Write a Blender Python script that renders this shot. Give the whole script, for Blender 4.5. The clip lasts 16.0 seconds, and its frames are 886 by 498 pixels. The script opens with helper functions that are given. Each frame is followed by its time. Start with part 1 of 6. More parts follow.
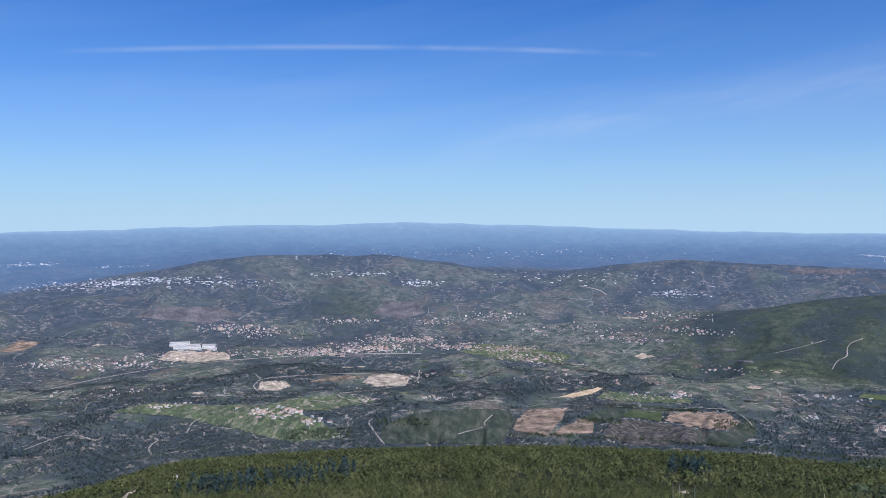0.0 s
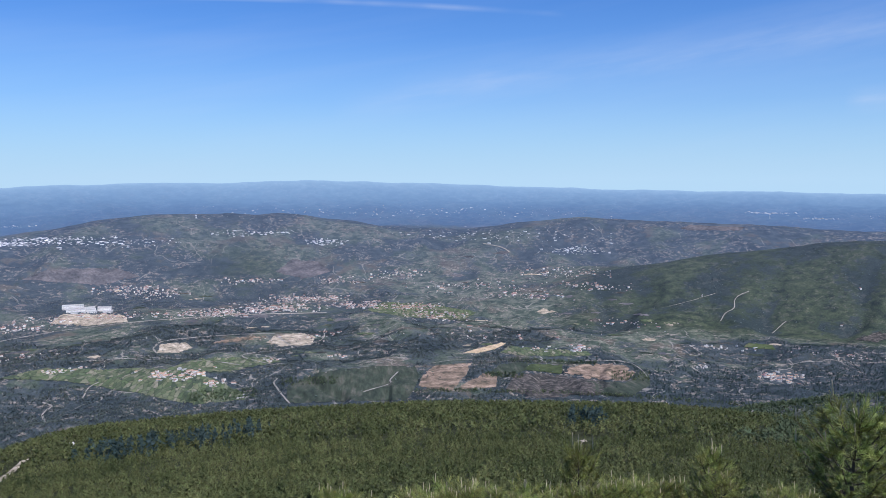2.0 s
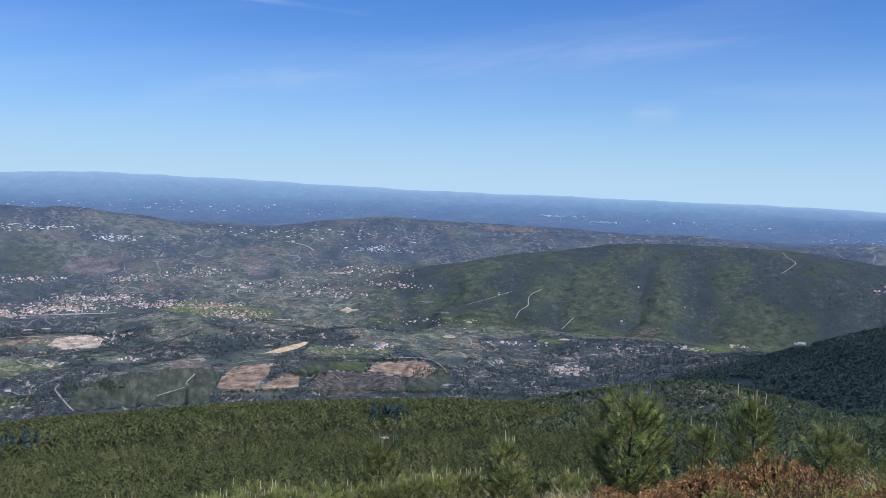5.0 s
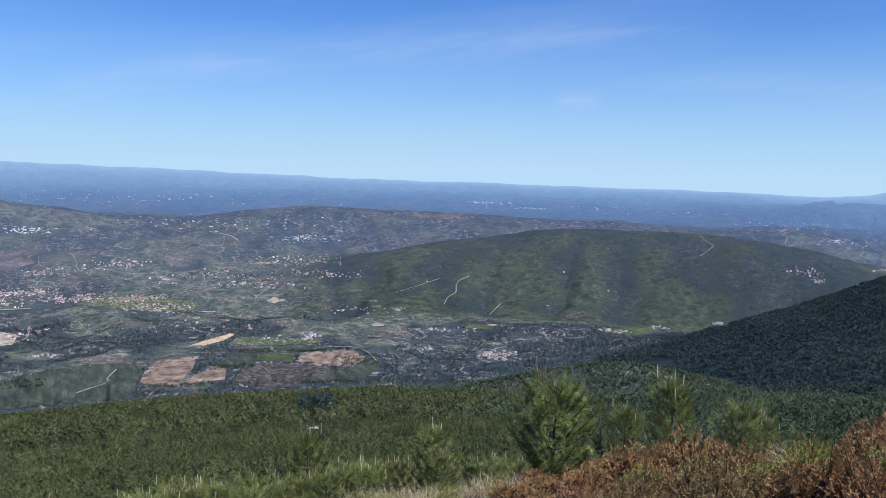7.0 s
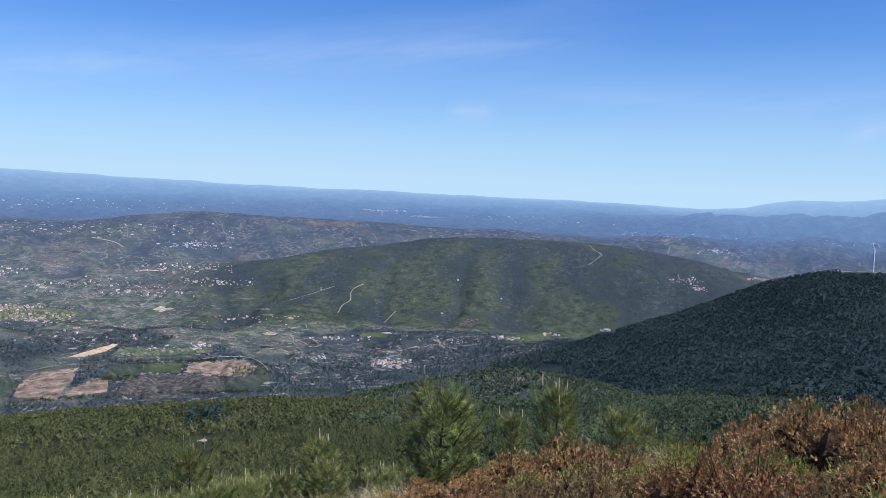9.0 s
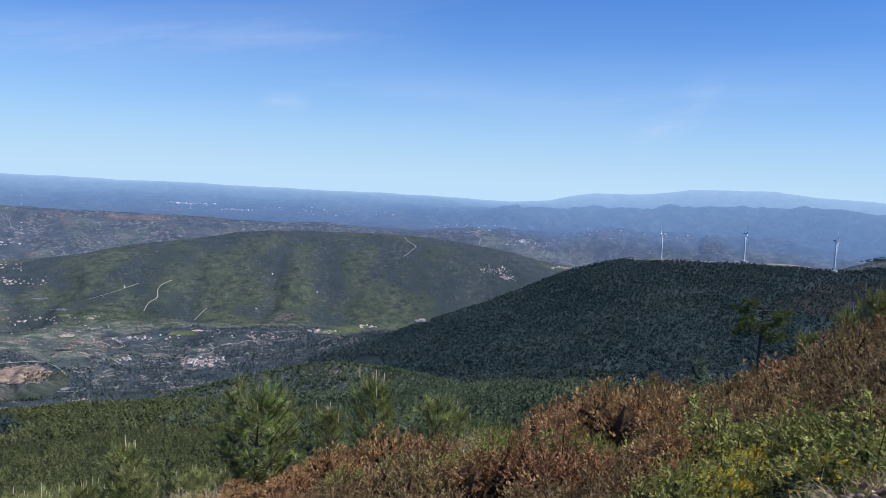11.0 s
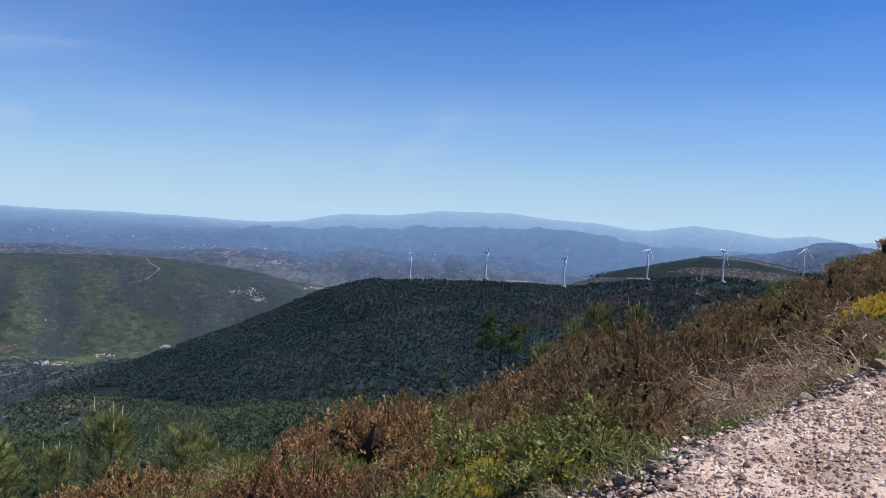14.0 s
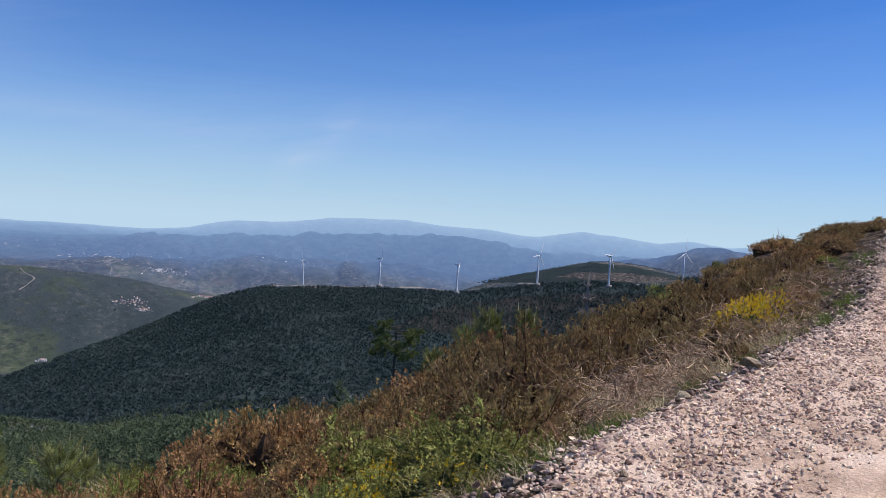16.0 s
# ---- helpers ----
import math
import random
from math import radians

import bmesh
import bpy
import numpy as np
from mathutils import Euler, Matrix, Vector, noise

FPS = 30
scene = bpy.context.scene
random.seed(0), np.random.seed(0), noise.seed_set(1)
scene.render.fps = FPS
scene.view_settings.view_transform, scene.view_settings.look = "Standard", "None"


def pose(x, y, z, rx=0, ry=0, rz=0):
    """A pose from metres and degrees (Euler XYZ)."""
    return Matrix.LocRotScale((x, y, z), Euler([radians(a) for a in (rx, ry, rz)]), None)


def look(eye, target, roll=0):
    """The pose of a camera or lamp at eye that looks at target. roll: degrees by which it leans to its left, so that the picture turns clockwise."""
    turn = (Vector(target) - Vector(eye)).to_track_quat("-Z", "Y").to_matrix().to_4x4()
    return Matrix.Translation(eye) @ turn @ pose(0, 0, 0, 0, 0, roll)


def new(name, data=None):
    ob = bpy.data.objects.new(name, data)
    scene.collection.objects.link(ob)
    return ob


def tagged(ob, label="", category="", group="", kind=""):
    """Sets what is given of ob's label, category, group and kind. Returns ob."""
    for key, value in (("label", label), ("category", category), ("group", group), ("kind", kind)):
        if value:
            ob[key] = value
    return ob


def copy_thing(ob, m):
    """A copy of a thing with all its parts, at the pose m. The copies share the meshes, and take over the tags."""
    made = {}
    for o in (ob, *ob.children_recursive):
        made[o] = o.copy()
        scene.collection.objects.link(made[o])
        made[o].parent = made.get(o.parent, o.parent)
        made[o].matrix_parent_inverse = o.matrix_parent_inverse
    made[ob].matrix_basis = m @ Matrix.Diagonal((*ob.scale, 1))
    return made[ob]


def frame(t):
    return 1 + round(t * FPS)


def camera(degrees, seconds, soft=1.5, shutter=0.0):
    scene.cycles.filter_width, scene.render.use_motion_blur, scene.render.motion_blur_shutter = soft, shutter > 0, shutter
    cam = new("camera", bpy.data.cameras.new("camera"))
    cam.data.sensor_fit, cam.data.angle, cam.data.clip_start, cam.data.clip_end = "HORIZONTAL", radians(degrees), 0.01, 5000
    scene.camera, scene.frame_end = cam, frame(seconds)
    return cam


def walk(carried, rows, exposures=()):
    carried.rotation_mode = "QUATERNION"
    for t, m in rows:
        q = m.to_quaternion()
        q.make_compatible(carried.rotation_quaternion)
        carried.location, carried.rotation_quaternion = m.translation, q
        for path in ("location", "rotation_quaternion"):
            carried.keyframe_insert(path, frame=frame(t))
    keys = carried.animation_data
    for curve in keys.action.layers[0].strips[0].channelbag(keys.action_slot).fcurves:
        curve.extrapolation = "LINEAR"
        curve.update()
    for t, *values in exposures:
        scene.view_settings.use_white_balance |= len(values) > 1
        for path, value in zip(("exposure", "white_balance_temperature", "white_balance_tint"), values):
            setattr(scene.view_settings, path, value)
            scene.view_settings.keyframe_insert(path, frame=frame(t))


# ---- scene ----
# camera: (seconds, place, tilt, lean, turn)
cam = camera(56.1, 16.0, soft=0.65)
PATH = [
    (0.0, 0.000, 0.000, 1.600, 88.000, 0.000, 0.000),
    (0.5, 0.000, 0.000, 1.600, 86.931, 0.056, -0.195),
    (1.0, 0.000, 0.000, 1.600, 85.988, -0.007, -1.721),
    (1.5, 0.000, 0.000, 1.600, 85.392, -0.078, -3.815),
    (2.0, 0.000, 0.000, 1.600, 85.128, -0.093, -6.540),
    (2.5, 0.000, 0.000, 1.600, 84.921, -0.283, -9.016),
    (3.0, 0.000, 0.000, 1.600, 84.871, -0.441, -10.769),
    (3.5, 0.000, 0.000, 1.600, 84.682, -0.471, -12.925),
    (4.0, 0.000, 0.000, 1.600, 84.569, -0.621, -15.262),
    (4.5, 0.000, 0.000, 1.600, 84.851, -1.152, -17.804),
    (4.7, 0.003, -0.002, 1.602, 85.056, -1.464, -18.678),
    (6.8, 0.037, -0.024, 1.618, 84.741, -1.531, -24.702),
    (7.0, 0.040, -0.026, 1.620, 84.542, -1.409, -24.926),
    (7.5, 0.075, -0.050, 1.630, 84.343, -1.245, -24.915),
    (8.0, 0.105, -0.068, 1.640, 84.516, -1.666, -25.312),
    (8.5, 0.107, -0.069, 1.642, 85.070, -2.221, -28.159),
    (9.0, 0.108, -0.070, 1.644, 85.323, -2.331, -32.100),
    (9.2, 0.109, -0.070, 1.645, 85.170, -2.096, -33.499),
    (11.3, 0.109, -0.070, 1.656, 85.578, -2.859, -46.484),
    (11.5, 0.109, -0.070, 1.657, 85.718, -2.933, -47.625),
    (12.0, 0.109, -0.070, 1.660, 85.995, -2.909, -50.901),
    (12.5, 0.110, -0.076, 1.660, 86.078, -3.158, -53.914),
    (13.0, 0.112, -0.081, 1.660, 86.256, -3.401, -56.361),
    (13.5, 0.113, -0.086, 1.660, 86.819, -3.353, -59.215),
    (14.0, 0.114, -0.092, 1.660, 87.623, -3.146, -61.784),
    (14.5, 0.115, -0.098, 1.660, 88.137, -3.113, -63.837),
    (15.0, 0.116, -0.103, 1.660, 88.127, -3.171, -65.256),
    (15.5, 0.118, -0.108, 1.660, 88.120, -3.319, -66.963),
    (16.0, 0.119, -0.114, 1.660, 88.468, -3.104, -69.126),
]
walk(cam, [(t, pose(*p)) for t, *p in PATH],
     [(0.0, -0.1, 5850, 15), (2.5, -0.02, 5850, 15), (4.2, -0.07, 5850, 15), (6.9, -0.01, 5850, 15), (7.6, 0.08, 5900, 15), (9.0, 0.06, 5900, 15), (12.5, 0.02, 6050, 16), (14.5, -0.08, 6200, 16), (16.0, -0.06, 6350, 17)])

# ---------------------------------------------------------------- light
SUN_AZ, SUN_EL = 148.0, 54.0          # compass bearing from +y and height, degrees


def toward(az, el):
    a, e = radians(az), radians(el)
    return Vector((math.cos(e) * math.sin(a), math.cos(e) * math.cos(a), math.sin(e)))


sun_data = bpy.data.lights.new("sun", "SUN")
sun_data.energy, sun_data.angle, sun_data.color = 5.0, radians(0.6), (1.0, 0.97, 0.92)
new("sun", sun_data).matrix_world = look(toward(SUN_AZ, SUN_EL) * 100, (0, 0, 0))

world = bpy.data.worlds.new("sky")
scene.world = world
world.use_nodes = True


class Nodes:
    """A short way to write node trees."""

    def __init__(self, tree):
        self.t = tree
        tree.nodes.clear()

    def n(self, kind, inputs=None, **props):
        node = self.t.nodes.new(kind)
        for k, v in props.items():
            setattr(node, k, v)
        for k, v in (inputs or {}).items():
            if isinstance(v, bpy.types.NodeSocket):
                self.t.links.new(v, node.inputs[k])
            else:
                node.inputs[k].default_value = v
        return node

    def math(self, op, a, b=0.0, c=0.0):
        return self.n("ShaderNodeMath", {0: a, 1: b, 2: c}, operation=op).outputs[0]

    def ramp(self, fac, stops):
        node = self.n("ShaderNodeValToRGB", {0: fac})
        els = node.color_ramp.elements
        while len(els) < len(stops):
            els.new(0.5)
        for e, (p, c) in zip(els, stops):
            e.position, e.color = p, (*c, 1.0) if len(c) == 3 else c
        return node.outputs[0]

    def mix(self, fac, a, b, blend="MIX"):
        return self.n("ShaderNodeMix", {0: fac, 6: a, 7: b}, data_type="RGBA", blend_type=blend).outputs[2]

    def noise(self, vec, scale, detail=4.0, rough=0.55):
        return self.n("ShaderNodeTexNoise", {"Vector": vec, "Scale": scale, "Detail": detail, "Roughness": rough}).outputs[0]


def rgba(c):
    return (c[0], c[1], c[2], 1.0)


w = Nodes(world.node_tree)
sky = w.n("ShaderNodeTexSky", sky_type="NISHITA", sun_disc=False, sun_elevation=radians(SUN_EL), sun_rotation=radians(SUN_AZ),
          altitude=900.0, air_density=1.0, dust_density=0.3, ozone_density=1.6)
gen = w.n("ShaderNodeTexCoord").outputs["Generated"]
sep = w.n("ShaderNodeSeparateXYZ", {0: gen}).outputs
bearing = w.math("ARCTAN2", sep[0], sep[1])
height = w.math("ARCSINE", sep[2])
# thin cirrus: long streaks that fan out, and one old vapour trail
lean = w.math("MULTIPLY_ADD", bearing, -0.16, height)
streak = w.noise(w.n("ShaderNodeCombineXYZ", {0: w.math("MULTIPLY", bearing, 2.2), 1: w.math("MULTIPLY", lean, 26.0), 2: 3.1}).outputs[0], 1.0, 5.0, 0.55)
broad = w.noise(w.n("ShaderNodeCombineXYZ", {0: w.math("MULTIPLY", bearing, 1.6), 1: w.math("MULTIPLY", height, 5.0), 2: 8.0}).outputs[0], 1.0, 2.0, 0.5)
veil = w.math("MULTIPLY", w.ramp(streak, [(0.45, (0, 0, 0)), (0.8, (1, 1, 1))]), w.ramp(broad, [(0.38, (0, 0, 0)), (0.64, (1, 1, 1))]))
veil = w.math("MULTIPLY", veil, w.ramp(w.math("MULTIPLY", bearing, 0.5), [(0.42, (1, 1, 1)), (0.62, (0.3, 0.3, 0.3))]))
past = w.math("ADD", bearing, 0.052)
trail_line = w.math("ABSOLUTE", w.math("SUBTRACT", w.math("ADD", height, w.math("MULTIPLY", w.math("MULTIPLY", past, past), 0.155)), 0.2028))
trail_len = w.ramp(w.noise(w.n("ShaderNodeCombineXYZ", {0: w.math("MULTIPLY", bearing, 5.0), 1: 0.0, 2: 1.7}).outputs[0], 1.0, 3.0), [(0.36, (0, 0, 0)), (0.50, (1, 1, 1))])
trail = w.math("MULTIPLY", w.ramp(w.math("MULTIPLY", trail_line, 100.0), [(0.05, (1, 1, 1)), (0.42, (0, 0, 0))]), trail_len)
trail = w.math("MULTIPLY", trail, w.ramp(w.math("MULTIPLY_ADD", bearing, 0.5, 0.5), [(0.26, (0, 0, 0)), (0.34, (1, 1, 1)), (0.58, (1, 1, 1)), (0.66, (0, 0, 0))]))
wisps = 0.0
ragged = w.ramp(w.noise(w.n("ShaderNodeCombineXYZ", {0: w.math("MULTIPLY", bearing, 7.0), 1: w.math("MULTIPLY", lean, 40.0), 2: 5.5}).outputs[0], 1.0, 5.0, 0.6), [(0.30, (0, 0, 0)), (0.70, (1, 1, 1))])
# bearing and height at which a streak of cirrus begins and ends, its half width, degrees, and how white it is
for b0, h0, b1, h1, half, white in ((-1, 4.4, 14, 7.4, 0.9, 0.20), (3, 6.0, 40, 9.6, 1.3, 0.22), (32.0, 4.75, 35.8, 4.85, 0.5, 0.30), (56.8, 2.6, 63.4, 7.2, 0.9, 0.24), (24, 8.6, 46, 9.8, 1.4, 0.14), (34, 6.4, 60, 5.2, 1.0, 0.12), (48, 5.0, 74, 7.5, 1.3, 0.10)):
    rise = (h1 - h0) / (b1 - b0)
    away = w.math("ABSOLUTE", w.math("SUBTRACT", w.math("MULTIPLY_ADD", bearing, -rise, height), radians(h0 - rise * b0)))
    core = w.ramp(w.math("MULTIPLY", away, 1 / radians(2 * half * math.hypot(1, rise))), [(0.0, (1, 1, 1)), (0.4, (0.35, 0.35, 0.35)), (1.0, (0, 0, 0))])
    span = w.ramp(w.math("MULTIPLY_ADD", bearing, 1 / radians(b1 - b0), -b0 / (b1 - b0)), [(0.0, (0, 0, 0)), (0.3, (1, 1, 1)), (0.7, (1, 1, 1)), (1.0, (0, 0, 0))])
    wisps = w.math("ADD", wisps, w.math("MULTIPLY", w.math("MULTIPLY", core, span), w.math("MULTIPLY_ADD", ragged, white, white * 0.15)))
cloud = w.math("MINIMUM", w.math("ADD", w.math("ADD", w.math("MULTIPLY", veil, 0.12), wisps), w.math("MULTIPLY", trail, 0.22)), 0.5)
air = w.mix(1.0, sky.outputs[0], (0.235, 0.62, 1.16, 1), "MULTIPLY")
low = w.ramp(w.math("MULTIPLY", height, 3.0), [(0.0, (1, 1, 1)), (0.10, (0.80, 0.80, 0.80)), (0.27, (0.46, 0.46, 0.46)), (0.5, (0.18, 0.18, 0.18)), (0.85, (0, 0, 0))])
air = w.mix(low, air, (5.1, 7.12, 8.22, 1))
shown = w.mix(cloud, air, (6.5, 7.2, 8.2, 1))
w.n("ShaderNodeOutputWorld", {0: w.n("ShaderNodeBackground", {0: shown, 1: 0.101}).outputs[0]})

# ---------------------------------------------------------------- materials


def surface(name, colours, scale, rough=0.9, bump=0.0, bump_scale=None, fine=None, vary=0.0, island=0.0, leaf=0.0, stretch=None, metal=0.0, spec=0.07):
    """A rough natural surface: colours over a coarse noise, a fine grain over it, a change from thing to thing, relief."""
    m = bpy.data.materials.new(name)
    m.use_nodes = True
    k = Nodes(m.node_tree)
    at = k.n("ShaderNodeTexCoord").outputs["Object"]
    if stretch:
        at = k.n("ShaderNodeMapping", {"Vector": at, "Scale": stretch}).outputs[0]
    coarse = k.noise(at, scale, 6.0, 0.6)
    n = len(colours)
    stops = [(0.32 + 0.36 * i / max(n - 1, 1), c) for i, c in enumerate(colours)]
    col = k.ramp(coarse, stops) if n > 1 else k.n("ShaderNodeRGB").outputs[0]
    if n == 1:
        col.default_value = rgba(colours[0])
    grain = k.noise(at, fine or scale * 9.0, 5.0, 0.65)
    col = k.mix(0.55, col, k.mix(1.0, col, k.ramp(grain, [(0.25, (0.35, 0.35, 0.35)), (0.75, (1.65, 1.65, 1.65))]), "MULTIPLY"))
    if vary:
        rnd = k.n("ShaderNodeObjectInfo").outputs["Random"]
        col = k.n("ShaderNodeHueSaturation", {"Hue": k.math("MULTIPLY_ADD", rnd, 0.06 * vary, 0.5 - 0.03 * vary), "Saturation": 1.0,
                                              "Value": k.math("MULTIPLY_ADD", rnd, 0.7 * vary, 1.0 - 0.35 * vary), "Color": col}).outputs[0]
    if island:
        rnd = k.n("ShaderNodeNewGeometry").outputs["Random Per Island"]
        col = k.n("ShaderNodeHueSaturation", {"Hue": k.math("MULTIPLY_ADD", rnd, 0.05 * island, 0.5 - 0.025 * island), "Saturation": 1.0,
                                              "Value": k.math("MULTIPLY_ADD", rnd, 0.9 * island, 1.0 - 0.45 * island), "Color": col}).outputs[0]
    normal = {}
    if bump:
        h = k.noise(at, bump_scale or scale * 5, 6.0, 0.65)
        normal = {"Normal": k.n("ShaderNodeBump", {"Strength": bump, "Distance": 0.6 / (bump_scale or scale * 5), "Height": h}).outputs[0]}
    shader = k.n("ShaderNodeBsdfPrincipled", {"Base Color": col, "Roughness": rough, "Metallic": metal, "Specular IOR Level": spec, **normal}).outputs[0]
    if leaf:
        shader = k.n("ShaderNodeMixShader", {0: leaf, 1: shader, 2: k.n("ShaderNodeBsdfTranslucent", {"Color": col}).outputs[0]}).outputs[0]
    k.n("ShaderNodeOutputMaterial", {0: shader})
    return m


def land_colour(k, at):
    """Woods in the hollows, heath and grass on the rises, small pale clearings and lanes, by the cover that the sheet carries."""
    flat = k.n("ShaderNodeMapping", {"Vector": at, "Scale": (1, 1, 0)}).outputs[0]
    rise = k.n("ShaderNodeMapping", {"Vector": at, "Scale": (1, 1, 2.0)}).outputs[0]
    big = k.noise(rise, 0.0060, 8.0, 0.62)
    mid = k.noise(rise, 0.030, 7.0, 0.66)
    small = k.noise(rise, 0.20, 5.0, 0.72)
    wooded = k.n("ShaderNodeAttribute", attribute_name="wooded").outputs["Fac"]
    grassy = k.n("ShaderNodeAttribute", attribute_name="grassy").outputs["Fac"]
    mask = k.ramp(k.math("ADD", wooded, k.math("MULTIPLY_ADD", mid, 1.8, -0.90)), [(0.40, (0, 0, 0)), (0.60, (1, 1, 1))])
    # blue-grey wood tones, with the valley's haze put into the colour
    wood = k.ramp(mid, [(0.36, (0.034, 0.045, 0.053)), (0.5, (0.053, 0.067, 0.073)), (0.64, (0.082, 0.096, 0.098))])
    heath = k.ramp(mid, [(0.36, (0.044, 0.060, 0.050)), (0.5, (0.092, 0.112, 0.084)), (0.62, (0.205, 0.203, 0.155))])
    heath = k.mix(k.ramp(big, [(0.54, (0, 0, 0)), (0.60, (0.5, 0.5, 0.5))]), heath, (0.165, 0.120, 0.098, 1))
    sward = k.ramp(mid, [(0.36, (0.030, 0.041, 0.031)), (0.5, (0.053, 0.068, 0.041)), (0.64, (0.090, 0.104, 0.060))])
    open_land_col = k.mix(grassy, heath, sward)
    col = k.mix(mask, open_land_col, k.mix(k.math("MULTIPLY", grassy, 0.7), wood, (0.030, 0.042, 0.036, 1)))
    bare = k.math("SUBTRACT", 1.0, grassy)
    # small pale clearings, rock and tilth in loose swarms
    swarm = k.math("MULTIPLY", k.ramp(k.noise(rise, 0.055, 6.0, 0.72), [(0.535, (0, 0, 0)), (0.575, (1, 1, 1))]), k.ramp(k.noise(flat, 0.0070, 5.0, 0.6), [(0.44, (0, 0, 0)), (0.54, (1, 1, 1))]))
    soil = k.ramp(small, [(0.3, (0.17, 0.150, 0.128)), (0.5, (0.29, 0.245, 0.200)), (0.7, (0.42, 0.355, 0.290))])
    col = k.mix(k.math("MULTIPLY", swarm, k.math("MULTIPLY_ADD", bare, 0.65, 0.15)), col, soil)
    bent = k.n("ShaderNodeVectorMath", {0: flat, 1: k.n("ShaderNodeVectorMath", {0: k.n("ShaderNodeTexNoise", {"Vector": flat, "Scale": 0.008, "Detail": 3.0}).outputs["Color"], 3: 130.0}, operation="SCALE").outputs[0]}, operation="ADD").outputs[0]
    lanes = k.n("ShaderNodeTexVoronoi", {"Vector": bent, "Scale": 0.0075}, feature="DISTANCE_TO_EDGE").outputs["Distance"]
    lane = k.math("MULTIPLY", k.ramp(lanes, [(0.007, (1, 1, 1)), (0.016, (0, 0, 0))]), k.ramp(k.noise(flat, 0.0065, 3.0, 0.5), [(0.52, (0, 0, 0)), (0.56, (1, 1, 1))]))
    col = k.mix(k.math("MULTIPLY", k.math("MULTIPLY", lane, bare), 0.8), col, (0.32, 0.29, 0.245, 1))
    return k.mix(0.6, col, k.mix(1.0, col, k.ramp(small, [(0.30, (0.42, 0.42, 0.44)), (0.70, (1.58, 1.58, 1.56))]), "MULTIPLY")), mid, small, big


def ground_material():
    """Scrub, woodland floor and rough grass over the whole sheet, by the place on it."""
    m = bpy.data.materials.new("hill_ground")
    m.use_nodes = True
    k = Nodes(m.node_tree)
    at = k.n("ShaderNodeTexCoord").outputs["Object"]
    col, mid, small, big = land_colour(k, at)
    near = k.noise(at, 1.7, 6.0, 0.7)
    soil = k.ramp(near, [(0.3, (0.035, 0.026, 0.018)), (0.55, (0.08, 0.055, 0.035)), (0.75, (0.13, 0.11, 0.06))])
    dist = k.n("ShaderNodeVectorMath", {0: at}, operation="LENGTH").outputs[1]
    floor = k.ramp(k.noise(at, 0.12, 5.0, 0.65), [(0.35, (0.024, 0.027, 0.013)), (0.5, (0.045, 0.050, 0.022)), (0.68, (0.085, 0.082, 0.042))])
    col = k.mix(k.ramp(k.math("MULTIPLY", dist, 0.001), [(0.72, (0, 0, 0)), (0.9, (1, 1, 1))]), floor, col)
    col = k.mix(k.ramp(k.math("MULTIPLY", dist, 0.01), [(0.2, (0, 0, 0)), (0.5, (1, 1, 1))]), soil, col)
    bump = k.n("ShaderNodeBump", {"Strength": 0.6, "Distance": 4.0, "Height": small}).outputs[0]
    k.n("ShaderNodeOutputMaterial", {0: k.n("ShaderNodeBsdfPrincipled", {"Base Color": col, "Roughness": 1.0, "Specular IOR Level": 0.05, "Normal": bump}).outputs[0]})
    return m


def distance_material():
    """The far country: a backdrop whose blue haze is put in as emission by distance."""
    m = bpy.data.materials.new("far_country")
    m.use_nodes = True
    k = Nodes(m.node_tree)
    at = k.n("ShaderNodeTexCoord").outputs["Object"]
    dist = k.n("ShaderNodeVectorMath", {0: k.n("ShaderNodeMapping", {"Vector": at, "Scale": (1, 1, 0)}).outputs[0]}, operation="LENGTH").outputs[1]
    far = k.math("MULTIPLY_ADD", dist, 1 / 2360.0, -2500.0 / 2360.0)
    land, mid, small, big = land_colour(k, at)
    # haze colours, emitted over the lit land and paler towards the skyline
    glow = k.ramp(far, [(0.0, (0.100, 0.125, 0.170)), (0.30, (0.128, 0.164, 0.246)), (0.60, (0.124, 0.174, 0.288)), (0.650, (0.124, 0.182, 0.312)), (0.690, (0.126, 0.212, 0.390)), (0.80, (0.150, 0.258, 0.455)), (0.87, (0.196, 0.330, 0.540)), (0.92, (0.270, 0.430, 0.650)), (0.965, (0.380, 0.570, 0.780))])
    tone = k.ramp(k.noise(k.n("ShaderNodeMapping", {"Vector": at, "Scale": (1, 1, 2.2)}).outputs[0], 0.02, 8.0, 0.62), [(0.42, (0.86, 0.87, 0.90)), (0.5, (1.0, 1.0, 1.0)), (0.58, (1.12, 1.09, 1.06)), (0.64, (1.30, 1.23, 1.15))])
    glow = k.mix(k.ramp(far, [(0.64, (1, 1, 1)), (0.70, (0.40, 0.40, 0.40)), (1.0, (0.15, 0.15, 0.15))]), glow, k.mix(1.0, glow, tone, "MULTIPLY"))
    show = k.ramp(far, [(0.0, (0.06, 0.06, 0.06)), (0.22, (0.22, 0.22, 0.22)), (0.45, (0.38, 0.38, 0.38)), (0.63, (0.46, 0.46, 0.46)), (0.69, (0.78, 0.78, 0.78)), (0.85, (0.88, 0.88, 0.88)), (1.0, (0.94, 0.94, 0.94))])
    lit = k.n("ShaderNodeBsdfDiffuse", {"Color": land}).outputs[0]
    haze_glow = k.n("ShaderNodeEmission", {"Color": glow, "Strength": 1.0}).outputs[0]
    k.n("ShaderNodeOutputMaterial", {0: k.n("ShaderNodeMixShader", {0: show, 1: lit, 2: haze_glow}).outputs[0]})
    return m


